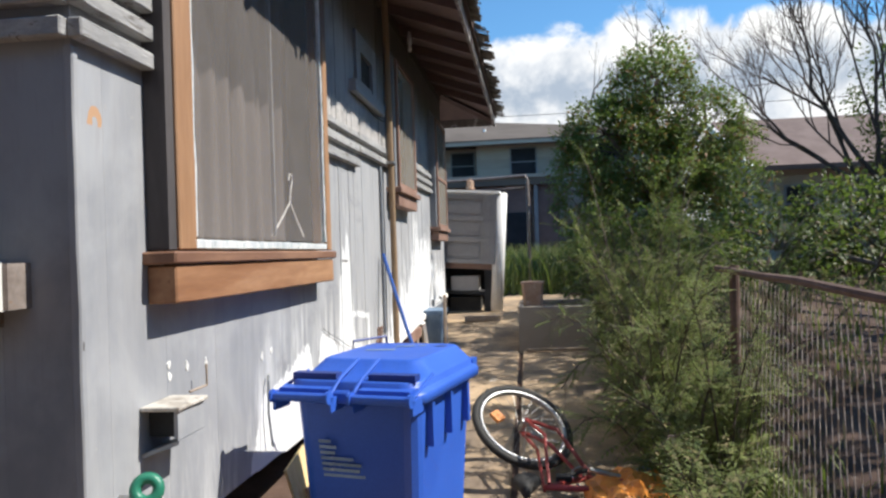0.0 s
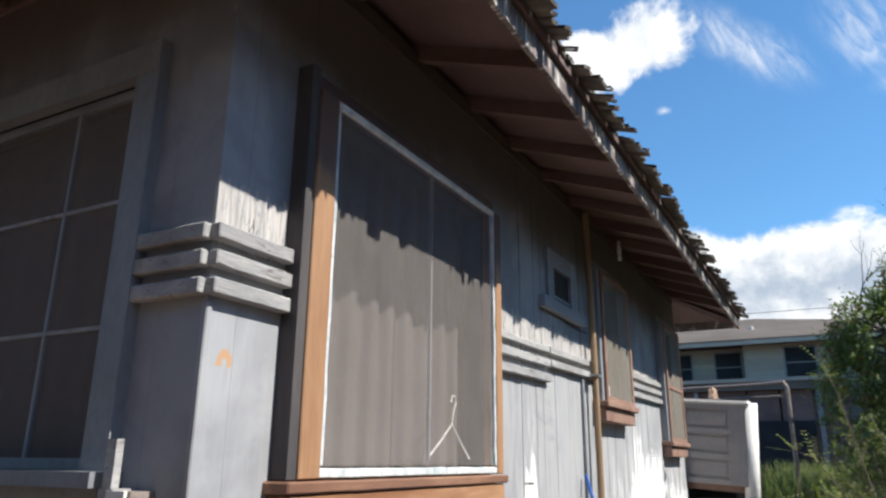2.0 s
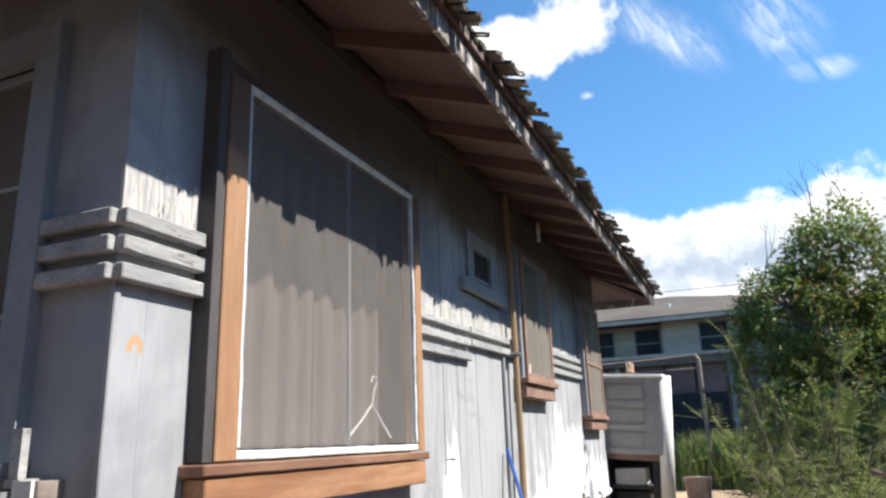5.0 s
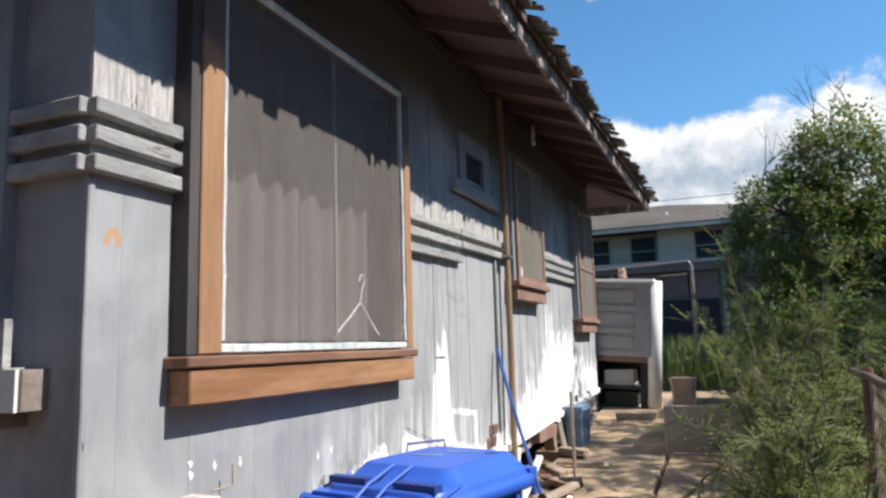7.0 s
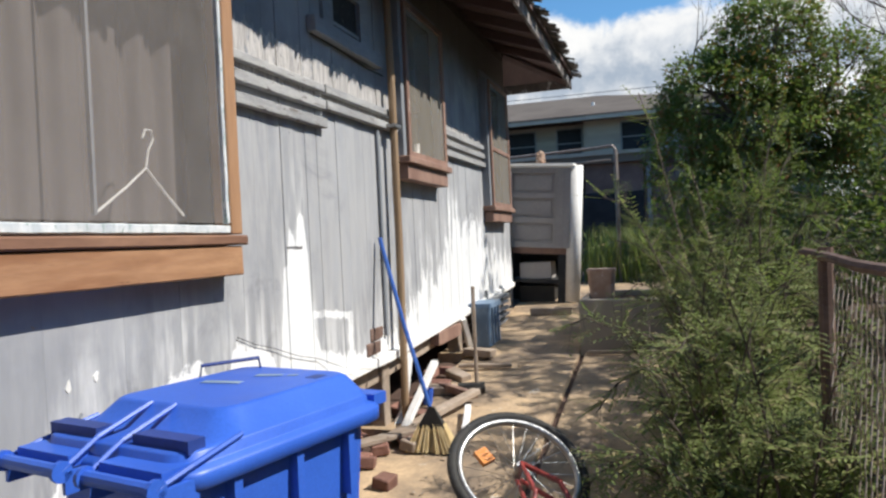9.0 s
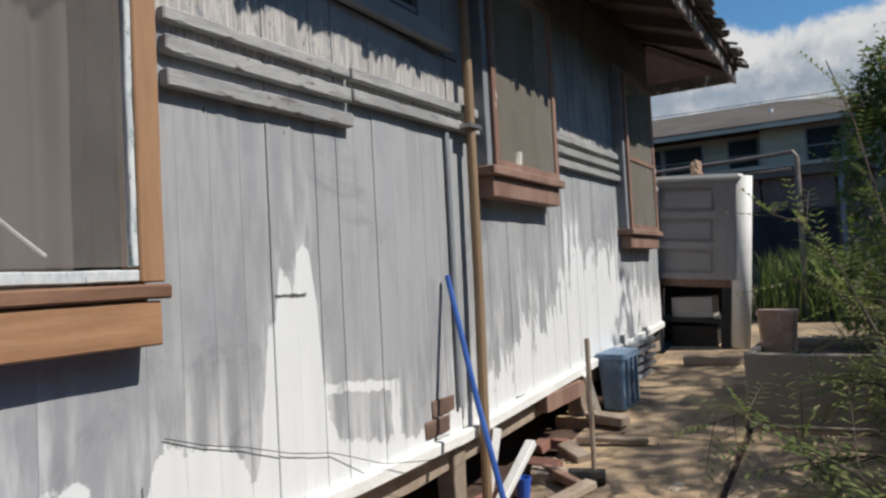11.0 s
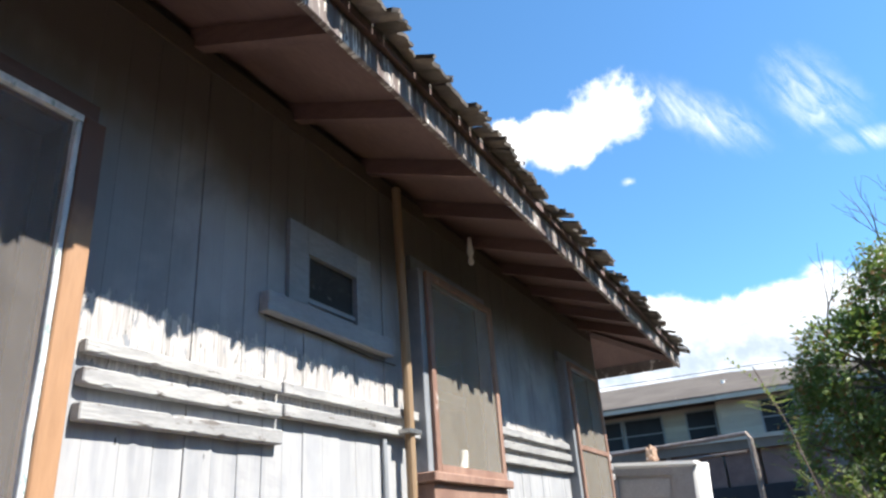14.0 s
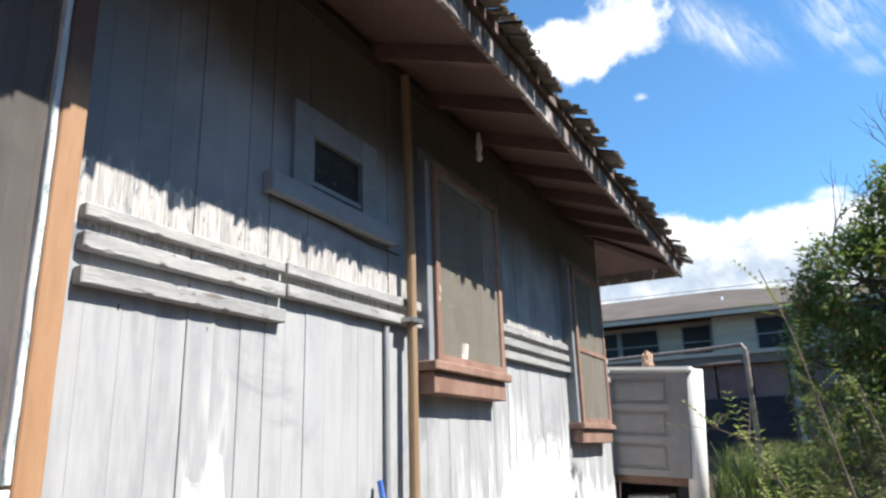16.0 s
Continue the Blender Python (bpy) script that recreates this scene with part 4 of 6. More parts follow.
part("fascia", box((EX - 0.048, EY0 - 0.012, EZ - 0.118), (EX - 0.024, EY1 + 0.012, EZ - 0.001), 0.003, cuts=60, rough=0.004), FASCIA, roof, "brown fascia board, pale streaks for flaking paint and painted sunlit slivers")
part("fascia", box((-7.8, EY0 - 0.014, EZ - 0.105), (EX - 0.05, EY0 + 0.01, EZ), 0.003), FASCIA, roof)
part("fascia", box((-7.8, EY1 - 0.01, EZ - 0.105), (EX - 0.05, EY1 + 0.014, EZ), 0.003), FASCIA, roof)
part("wall_plate", box((WX - 0.02, WY0, TOP - 0.05), (WX + 0.005, WY1, TOP + 0.035), 0.002), WALL_TOP, roof)
part("wall_plate", box((-6.9, WY0 - 0.018, TOP - 0.01), (WX - 0.021, WY0 + 0.02, TOP + 0.035), 0.003), RAFTER, roof)


def shake_mesh(seed):
    """One split wooden shake, thick at the butt, with a ragged end."""
    r = random.Random(seed)
    bm = bmesh.new()
    n = 4
    ends = [r.uniform(-0.025, 0.0) for _ in range(n + 1)]
    vs = {}
    for i in range(n + 1):
        for j, (l, t) in enumerate(((0.0, 0.018), (0.34, 0.006))):
            for k in (0, 1):
                u = -0.5 + i / n
                x = -l + (ends[i] if j == 0 else 0)
                vs[i, j, k] = bm.verts.new((x, u, k * t + (0.006 * math.sin(3 * u + seed) if j == 0 else 0)))
    for i in range(n):
        for q in (((i, 0, 1), (i + 1, 0, 1), (i + 1, 1, 1), (i, 1, 1)), ((i, 0, 0), (i, 1, 0), (i + 1, 1, 0), (i + 1, 0, 0)), ((i, 0, 0), (i + 1, 0, 0), (i + 1, 0, 1), (i, 0, 1))):
            bm.faces.new([vs[v] for v in q])
    me = bpy.data.meshes.new("shake")
    bm.normal_update()
    bm.to_mesh(me)
    bm.free()
    me.materials.append(SHAKE)
    return me


shakes = [shake_mesh(s) for s in range(6)]
rng = random.Random(11)
for course, (back, lift) in enumerate(((-0.10, 0.006), (-0.02, 0.026), (0.12, 0.045), (0.26, 0.06))):
    yy = EY0
    while yy < EY1:
        w = rng.uniform(0.03, 0.10) if course == 0 else rng.uniform(0.03, 0.075)
        if rng.random() < 0.10:
            yy += rng.uniform(0.02, 0.06)
        ob = new("shake", rng.choice(shakes))
        ob.parent = roof
        tip = rng.uniform(-1, 2.5)
        xx = EX - back + (rng.choice((-0.075, -0.03, -0.012, 0.0, 0.008, 0.018, 0.03)) + rng.uniform(-0.008, 0.008) if course == 0 else rng.uniform(-0.025, 0.012))
        ob.matrix_basis = pose(xx, yy + w / 2, EZ + 0.036 + lift + SLOPE * (EX - xx) + max(0.0, 0.33 * math.sin(radians(tip))), rng.uniform(-3, 3), math.degrees(math.atan(SLOPE)) - tip, rng.uniform(-4, 4)) @ Matrix.Diagonal((1, w * 0.97, rng.uniform(0.5, 1.1), 1))
        yy += w

# pipe, wires and fittings on the walls
pipe = thing("wall_pole", (WX + 0.05, 7.5, 0.5), "tall orange-brown pole standing against the wall", "pole")
part("pole", rod([(WX + 0.075, 7.50, 0.30), (WX + 0.07, 7.54, 1.4), (WX + 0.065, 7.55, 2.4), (WX + 0.06, 7.53, 3.42)], 0.024, 10), POLE, pipe)
part("clip", box((WX, 7.49, 2.14), (WX + 0.1, 7.60, 2.16), 0.003), STEEL, pipe)
cable = thing("cable", (WX + 0.04, 7.0, 2.4), "thin dark cable across the wall", "cable")
part("wire", rod([(WX + 0.006, 6.60, 2.493), (WX + 0.006, 7.0, 2.487), (WX + 0.006, 7.3, 2.47), (WX + 0.03, 7.5, 2.462)], 0.004, 6), BLACK, cable)
lead = thing("cable", (WX + 0.01, 6.0, 1.0), "loose dark wire sagging along the wall foot", "cable")
part("wire", rod([(WX + 0.008, 5.83, 1.06), (WX + 0.01, 5.96, 1.012), (WX + 0.01, 6.1, 0.975), (WX + 0.014, 6.3, 0.908), (WX + 0.012, 6.5, 0.862), (WX + 0.05, 6.75, 0.765), (WX + 0.09, 6.98, 0.722), (WX + 0.1, 7.2, 0.7), (WX + 0.05, 7.45, 0.66)], 0.0016, 6), BLACK, lead)
rx = thing("downpipe", (WX + 0.02, 7.42, 2.0), "dark flat strip covering the board joint", "pipe")
part("strip", box((WX + 0.002, 7.395, 0.85), (WX + 0.02, 7.425, 2.115), 0.004, cuts=8, rough=0.002), TRIM_GREY, rx)
lamp = thing("insulator", (WX + 0.12, 8.3, 3.33), "small white ceramic insulator under the eave", "insulator")
part("knob", loft([[(WX + 0.12 + r * math.cos(a), 8.3 + r * math.sin(a), z - 0.03) for a in [k * math.tau / 10 for k in range(10)]] for r, z in ((0.012, 3.25), (0.02, 3.27), (0.012, 3.30), (0.022, 3.33), (0.01, 3.43))]), WHITE_P, lamp, smooth=True)
meter = thing("junction_box", (-1.3, WY0, 1.42), "small grey metal switch box on the corner", "electrical box")
part("box", box((-1.25, WY0 - 0.082, 1.335), (-1.165, WY0, 1.448), 0.006), GALV, meter)
part("lid", box((-1.252, WY0 - 0.094, 1.333), (-1.178, WY0 - 0.083, 1.45), 0.004), WHITE_P, meter, "pale metal cover plate")
part("conduit", box((-1.285, WY0 - 0.085, 1.455), (-1.245, WY0 - 0.06, 1.59), 0.004), BATTEN, meter)
part("clip", box((-1.292, WY0 - 0.09, 1.43), (-1.232, WY0, 1.454), 0.004), BATTEN, meter)
part("bracket", box((-1.335, WY0 - 0.085, 1.288), (-1.243, WY0, 1.334), 0.004), GALV, meter)
nook = thing("wall_box", (WX, 4.18, 0.95), "painted wooden box fixed to the wall", "box")
bm = loft([[(WX + 0.098, 4.07, 0.935), (WX + 0.11, 4.07, 0.93), (WX + 0.11, 4.07, 1.012), (WX + 0.098, 4.07, 1.012)], [(WX + 0.098, 4.23, 0.935), (WX + 0.11, 4.23, 0.93), (WX + 0.11, 4.23, 1.012), (WX + 0.098, 4.23, 1.012)]])
body = part("body", bm, SIDING, nook)
part("base", loft([[(WX, 4.068, 0.878), (WX + 0.112, 4.068, 0.918), (WX + 0.112, 4.068, 0.929), (WX, 4.068, 0.890)], [(WX, 4.232, 0.878), (WX + 0.112, 4.232, 0.918), (WX + 0.112, 4.232, 0.929), (WX, 4.232, 0.890)]]), SIDING, body)
part("end", box((WX, 4.218, 0.935), (WX + 0.097, 4.23, 1.011), 0.002), SIDING, body)
# dark panel in the near end stands in for the box's shaded side
part("lining", box((WX + 0.001, 4.11, 0.93), (WX + 0.097, 4.118, 1.011), 0.001), DARK, body)
part("lid", box((WX, 4.06, 1.013), (WX + 0.12, 4.24, 1.026), 0.003, cuts=4, rough=0.003), LID_GRIME, nook, "chipped white lid")
part("wire", rod([(WX + 0.03, 4.3, 1.024), (WX + 0.05, 4.38, 1.03), (WX + 0.05, 4.38, 1.10)], 0.004, 6), WOOD_OLD, nook)
hose = thing("hose_bib", (WX + 0.05, 3.93, 0.83), "green garden hose end on a tap", "tap")
part("tap", rod([(WX, 3.95, 0.80), (WX + 0.08, 3.95, 0.80)], 0.015), STEEL, hose)
part("hose", torus(0.03, 0.016, pose(WX + 0.08, 3.95, 0.83, 70, 0, 20), 18), GREEN_P, hose, smooth=True)


# ---- the recycling bin ----
def recycling_bin():
    m = pose(-0.50, 4.95, gz(4.95), 0, 0, -13)
    t = thing("recycling_bin", m, "blue plastic wheeled recycling bin with a closed lid", "bin")
    W, D, H = 0.53, 0.68, 0.94

    def add(name, bm, mat, parent, label="", smooth=False):
        bm.transform(m)
        return part(name, bm, mat, parent, label, smooth)

    body = add("body", loft([rrect(W * 0.78, D * 0.74, 0.05, 0.05, 3), rrect(W * 0.82, D * 0.78, 0.30, 0.05, 3), rrect(W * 0.92, D * 0.90, H - 0.10, 0.05, 3), rrect(W * 0.93, D * 0.91, H - 0.04, 0.05, 3)]), BLUE, t)
    for s in (-1, 1):
        for yy in (-0.2, 0.0, 0.2):
            add("rib", box((s * W * 0.45 - 0.012, yy - 0.012, H - 0.22), (s * W * 0.45 + 0.018 * s + 0.012, yy + 0.012, H - 0.04), 0.004), BLUE, body)
    rim = [rrect(W + 0.02, D + 0.02, H - 0.05, 0.07, 5), rrect(W + 0.034, D + 0.034, H - 0.046, 0.07, 5), rrect(W + 0.036, D + 0.036, H - 0.016, 0.07, 5), rrect(W + 0.026, D + 0.026, H - 0.008, 0.07, 5),
           rrect(W - 0.002, D - 0.002, H - 0.002, 0.07, 5), rrect(W - 0.008, D - 0.008, H + 0.002, 0.07, 5), rrect(W - 0.014, D - 0.016, H + 0.022, 0.07, 5), rrect(W - 0.022, D - 0.026, H + 0.027, 0.07, 5),
           rrect(W - 0.03, D - 0.13, H + 0.029, 0.06, 5, 0, 0.05), rrect(W - 0.12, D - 0.20, H + 0.078, 0.05, 5, 0, 0.06), rrect(W - 0.135, D - 0.215, H + 0.083, 0.05, 5, 0, 0.06), rrect(W - 0.15, D - 0.23, H + 0.084, 0.05, 5, 0, 0.06)]
    lid = add("lid", loft(rim), BLUE, t, "domed blue lid", True)
    lid.data.polygons.foreach_set("use_smooth", [len(p.vertices) == 4 for p in lid.data.polygons])
    add("lip", box((-W / 2 + 0.02, D / 2, H - 0.02), (W / 2 - 0.02, D / 2 + 0.06, H + 0.012), 0.012), BLUE, lid)
    # the two grips with their struts at the wheel side
    for s in (-1, 1):
        cx = s * 0.155
        # darker blue bar painted for the shaded recess between the struts
        add("pocket", box((cx - 0.09, -D / 2 + 0.03, H + 0.02), (cx + 0.09, -D / 2 + 0.075, H + 0.05), 0.008), BLUE_D, lid)
        add("pocket_floor", box((cx - 0.1, -D / 2 - 0.045, H - 0.018), (cx + 0.1, -D / 2 + 0.028, H + 0.008), 0.008), BLUE, lid)
        add("grip", rod([(cx - 0.115, -D / 2 - 0.07, H - 0.018), (cx + 0.115, -D / 2 - 0.07, H - 0.018)], 0.016, 10), BLUE, lid, "moulded grip bar")
        for k in (-1, 1):
            x = cx + k * 0.112
            drop = 0.03 if abs(x) > 0.2 else 0.0
            add("strut", rod([(x, -D / 2 - 0.07, H - 0.016), (x, -D / 2 + 0.02, H + 0.036 - drop), (x * (1 - drop), -D / 2 + 0.165, H + 0.083 - 1.6 * drop)], 0.0065, 6), BLUE, lid)
            add("bracket", rod([(x - 0.006, -D / 2 - 0.07, H - 0.018), (x + 0.006, -D / 2 - 0.07, H - 0.018)], 0.024, 12), BLUE, lid)
            add("hinge_arm", box((x - 0.006, -D / 2 - 0.065, H - 0.07), (x + 0.006, -D / 2 + 0.03, H - 0.02), 0.004), BLUE, lid)
    add("catch", box((0.13, D * 0.27, H + 0.02), (0.17, D * 0.34, H + 0.085), 0.01), BLUE_D, lid)
    add("handle", rod([(-0.22, 0.12, H + 0.06), (-0.22, 0.13, H + 0.11), (-0.13, 0.27, H + 0.115), (-0.13, 0.28, H + 0.06)], 0.006, 6), BLUE_D, lid, "bent wire handle")
    for x0, y0, w, d, turn in ((-0.06, 0.02, 0.12, 0.03, 12), (0.0, 0.14, 0.08, 0.025, 20), (0.07, 0.16, 0.03, 0.015, 30)):
        add("worn_print", box((-w / 2, -d / 2, 0), (w / 2, d / 2, 0.0015), 0, pose(x0, y0 + 0.04, H + 0.0845, 0, 0, turn)), HAZE_BLUE, lid, "faded pale printed mark")
    for k in range(8):
        add("print_line", box((-0.14, 0, 0), (-0.14 + (0.05, 0.07, 0.06, 0.13, 0.16, 0.15, 0.17, 0.1)[k], 0.002, 0.011), 0, pose(0, -D * 0.443 + 0.0002 * k + 0.006 * (k - 4) * 0.9, 0.74 - 0.022 * k, 0, 0, 0)), HAZE_BLUE, body, "faint moulded line of print")
    for s in (-1, 1):
        wheel = add("wheel", torus(0.09, 0.035, pose(s * 0.24, -D / 2 + 0.06, 0.125, 0, 90, 0), 24), BLACK, t, "black rubber wheel", True)
        add("hub", rod([(s * 0.24 - 0.02, -D / 2 + 0.06, 0.125), (s * 0.24 + 0.02, -D / 2 + 0.06, 0.125)], 0.06, 12), BLACK, wheel)
    add("axle", rod([(-0.25, -D / 2 + 0.06, 0.125), (0.25, -D / 2 + 0.06, 0.125)], 0.01, 8), STEEL, t)


recycling_bin()


# ---- the bicycle lying on the path ----
def bicycle():
    base = (0.25, 5.9, gz(5.9))
    t = thing("bicycle", base, "old red bicycle lying on its side on the path", "bicycle")

    def wheel(c, n, R):
        z = Vector(n).normalized()
        q = z.to_track_quat("Z", "Y").to_matrix().to_4x4()
        m = Matrix.Translation(c) @ q
        w = part("wheel", torus(R, 0.022, m, 44, 8), BLACK, t, "wheel with a worn black tyre", True)
        part("rim", torus(R - 0.030, 0.014, m, 44, 6, 1.3), STEEL, w, "dull metal rim", True)
        part("hub", rod([m @ Vector((0, 0, -0.04)), m @ Vector((0, 0, 0.04))], 0.018, 10), STEEL, w)
        for k in range(24):
            a = k * math.tau / 24
            part("spoke", rod([m @ Vector((0.015 * math.cos(a + 1), 0.015 * math.sin(a + 1), 0.03 * (-1) ** k)), m @ Vector(((R - 0.035) * math.cos(a), (R - 0.035) * math.sin(a), 0))], 0.0012, 3), STEEL, w)
        return m, w

    m1, w1 = wheel((0.0, 6.28, 0.43), (0.36, -0.50, 0.80), 0.285)
    part("reflector", box((-0.16, -0.22, -0.01), (-0.22, -0.15, 0.012), 0.004, m1 @ pose(-0.01, 0.33, 0, 0, 0, 20)), BAG, w1, "orange plastic reflector")
    m2, w2 = wheel((0.42, 5.30, 0.16), (0.25, -0.15, 0.95), 0.285)
    hub = m1 @ Vector((0, 0, 0))
    crank, seat, head = Vector((0.34, 6.0, 0.22)), Vector((0.12, 5.72, 0.26)), Vector((0.50, 5.62, 0.28))
    tube = thing
    fr = part("frame", rod([crank, seat], 0.015, 8), RED, t, "chipped dark red steel frame")
    for a, b in ((crank, head), (seat, head)):
        part("tube", rod([a, b], 0.016, 8), RED, fr)
    for s in (-0.05, 0.05):
        o = m1.to_3x3() @ Vector((0, 0, s))
        part("stay", rod([hub + o, hub + o * 1.2 + Vector((0.17, -0.1, -0.04)), crank + o * 0.6], 0.011, 8), RED, fr)
        part("stay", rod([hub + o, hub + o * 1.2 + Vector((0.10, -0.25, -0.03)), seat + o * 0.6], 0.009, 8), RED, fr)
        o2 = m2.to_3x3() @ Vector((0, 0, s))
        part("fork_blade", rod([m2 @ Vector((0, 0, 0)) + o2, head], 0.012, 8), RED, fr)
    part("crank_arm", rod([crank + Vector((0, 0, 0.04)), crank + Vector((-0.12, -0.13, 0.05))], 0.011, 6), BLACK, t)
    part("pedal", box((0.17, 5.83, 0.25), (0.25, 5.90, 0.275), 0.005), BLACK, t)
    part("chainring", torus(0.085, 0.006, Matrix.Translation(crank) @ Vector((0.2, -0.4, 0.9)).to_track_quat("Z", "Y").to_matrix().to_4x4(), 28, 6), STEEL, t)
    part("saddle", loft([[(0.02 + 0.06 * s * math.cos(a), 5.60 + i * 0.055, 0.27 + 0.035 * math.sin(a)) for a in [k * math.tau / 10 for k in range(10)]] for i, s in enumerate((0.3, 0.5, 0.9, 1.3, 1.1))]), BLACK, t, smooth=True)
    part("handlebar", rod([(0.32, 5.55, 0.40), (0.46, 5.58, 0.36), (0.60, 5.62, 0.32), (0.70, 5.74, 0.26)], 0.011, 8), STEEL, t)


bicycle()


def crumpled(name, centre, size, mat, label, seed, category):
    bm = bmesh.new()
    bmesh.ops.create_icosphere(bm, subdivisions=4, radius=1.0)
    for v in bm.verts:
        d = v.co.normalized()
        k = 1 + 0.45 * noise.noise(d * 2.2 + Vector((seed, 0, 0))) + 0.25 * abs(noise.noise(d * 6 + Vector((0, seed, 0)))) + 0.12 * noise.noise(d * 15)
        v.co = Vector((d.x * size[0] * k, d.y * size[1] * k, max(-0.3, d.z) * size[2] * k)) + Vector(centre)
    return tagged(part(name, bm, mat, None, "", False), label, category)


crumpled("plastic_bag", (0.50, 5.55, gz(5.55) + 0.13), (0.20, 0.24, 0.15), BAG, "crumpled orange plastic bag draped over the bicycle", 3, "bag")
crumpled("plastic_bag", (0.60, 5.85, gz(5.85) + 0.10), (0.10, 0.11, 0.09), HAZE_BLUE, "crumpled pale green and white plastic bag", 8, "bag")

# ---- broom, stick and lumber by the wall foot ----
broom = thing("broom", (-0.72, 7.0, gz(7.0)), "broom with a blue handle and straw-coloured bristles leaning on the wall", "broom")
bh = Vector((-0.66, 7.12, gz(7.1) + 0.20))
part("handle", rod([(WX + 0.03, 7.32, 1.45), (-0.84, 7.22, 0.93), bh], 0.013, 8), BROOM_BLUE, broom)
part("cap", loft([[(bh.x + s * 0.036 * u, bh.y + s * 0.012 * v - 0.01, bh.z + z) for u, v in ((-1, -1), (1, -1), (1, 1), (-1, 1))] for s, z in ((0.4, 0.05), (1.2, 0.0), (2.0, -0.05), (2.1, -0.07))]), BLACK, broom)
bm = bmesh.new()
rng = random.Random(5)
for k in range(260):
    u = rng.uniform(-1, 1)
    e = rng.uniform(-0.02, 0.02)
    a = Vector((bh.x + 0.075 * u, bh.y - 0.01 + e, bh.z - 0.045))
    b = Vector((bh.x + 0.155 * u + 0.015, bh.y - 0.05 + 1.6 * e, gz(7.05) + rng.uniform(0.004, 0.02)))
    rod([a, b], 0.004, 3, 0.7, bm)
part("bristle_head", bm, STRAW, broom, "stiff straw-coloured bristles")

stick = thing("sledgehammer", (-0.66, 8.1, gz(8.1)), "rusty sledgehammer standing on its head", "hammer")
part("handle", rod([(-0.665, 8.12, gz(8.1) + 0.02), (-0.66, 8.11, gz(8.1) + 0.75)], 0.014, 8), WOOD_OLD, stick)
part("head", rod([(-0.79, 8.08, gz(8.1) + 0.045), (-0.61, 8.13, gz(8.1) + 0.045)], 0.04, 8), BLACK, stick)


def lumber(name, a, b, w, h, mat, label):
    a, b = Vector(a), Vector(b)
    d = b - a
    m = Matrix.Translation(a) @ d.to_track_quat("X", "Z").to_matrix().to_4x4()
    t = tagged(part(name, box((0, -w / 2, -h / 2), (d.length, w / 2, h / 2), 0.005, m, cuts=4, rough=0.004), mat), label, "lumber", "scrap lumber by the wall")
    return t


lumber("board", (-0.62, 7.72, gz(7.7) + 0.05), (-0.50, 7.15, gz(7.15) + 0.02), 0.04, 0.03, WHITE_P, "white painted stick lying on the path")
lumber("board", (-0.90, 7.30, gz(7.3) + 0.05), (-0.84, 7.75, gz(7.7) + 0.33), 0.05, 0.035, WHITE_P, "white stick propped on rubble")
lumber("board", (-1.0, 7.05, gz(7.0) + 0.04), (-0.62, 7.95, gz(7.9) + 0.08), 0.07, 0.04, WOOD_OLD, "weathered board lying by the wall")
lumber("board", (-1.15, 6.85, gz(6.9) + 0.08), (-0.72, 7.35, gz(7.3) + 0.06), 0.09, 0.03, WOOD_OLD, "weathered board lying by the wall")
lumber("board", (-0.95, 8.15, gz(8.1) + 0.05), (-0.62, 7.9, gz(7.9) + 0.06), 0.05, 0.05, REDWOOD, "reddish wood offcut by the hammer")
lumber("board", (-0.95, 8.65, gz(8.6) + 0.05), (-0.55, 8.75, gz(8.7) + 0.03), 0.05, 0.03, WOOD_OLD, "weathered board lying by the wall")
lumber("board", (-1.0, 9.05, gz(9.0) + 0.06), (-0.75, 9.0, gz(9.0) + 0.05), 0.12, 0.06, WOOD_OLD, "wood block under the brace")
lumber("board", (-0.75, 10.7, gz(10.7) + 0.04), (-0.32, 10.75, gz(10.7) + 0.04), 0.08, 0.07, WOOD_OLD, "wood block before the cabinet")
rng = random.Random(21)
for k in range(26):
    x, yy = rng.uniform(-1.25, -0.72), rng.uniform(6.3, 8.6)
    if k < 9:
        yy = rng.uniform(6.2, 7.2)
    if x > -0.8 and yy > 7.4:
        x -= 0.25
    s = rng.choice((1.0, 0.6, 0.5))
    ob = part("brick", box((-0.1 * s, -0.048, -0.03), (0.1 * s, 0.048, 0.03), 0.006, pose(x, yy, gz(yy) + 0.028, rng.uniform(-12, 12), rng.uniform(-12, 12), rng.uniform(0, 180)), cuts=1, rough=0.006), rng.choice((BRICK, BRICK, WOOD_OLD)))
    tagged(ob, "broken red brick among rubble by the wall", "brick", "rubble bricks")
for x, yy, z, s in ((WX - 0.028, 7.22, 0.76, 0), (WX - 0.03, 7.28, 0.84, 1)):
    tagged(part("brick", box((-0.04, -0.1, 0), (0.035, 0.1, 0.075), 0.006, pose(x, yy, z, 0, 0, 3 * s), cuts=2, rough=0.005), RUST_D), "brick set into the gap in the boarding", "brick", "wall bricks")
cup = thing("cup", (-0.92, 7.8, gz(7.8)), "small bright blue plastic cup on the rubble", "cup")
part("cup", loft([[(-0.92 + r * math.cos(a), 7.8 + r * math.sin(a), gz(7.8) + z) for a in [k * math.tau / 12 for k in range(12)]] for r, z in ((0.03, 0.03), (0.042, 0.13), (0.036, 0.13), (0.026, 0.04))]), BLUE, cup)
tub = thing("plastic_crate", (-0.93, 9.5, gz(9.5)), "dirty pale blue plastic crate on its side by the wall", "crate")
part("body", loft([rrect(0.15, 0.34, gz(9.5), 0.02, 2, -0.93, 9.5), rrect(0.18, 0.40, gz(9.5) + 0.36, 0.02, 2, -0.93, 9.5)]), CRATE, tub)
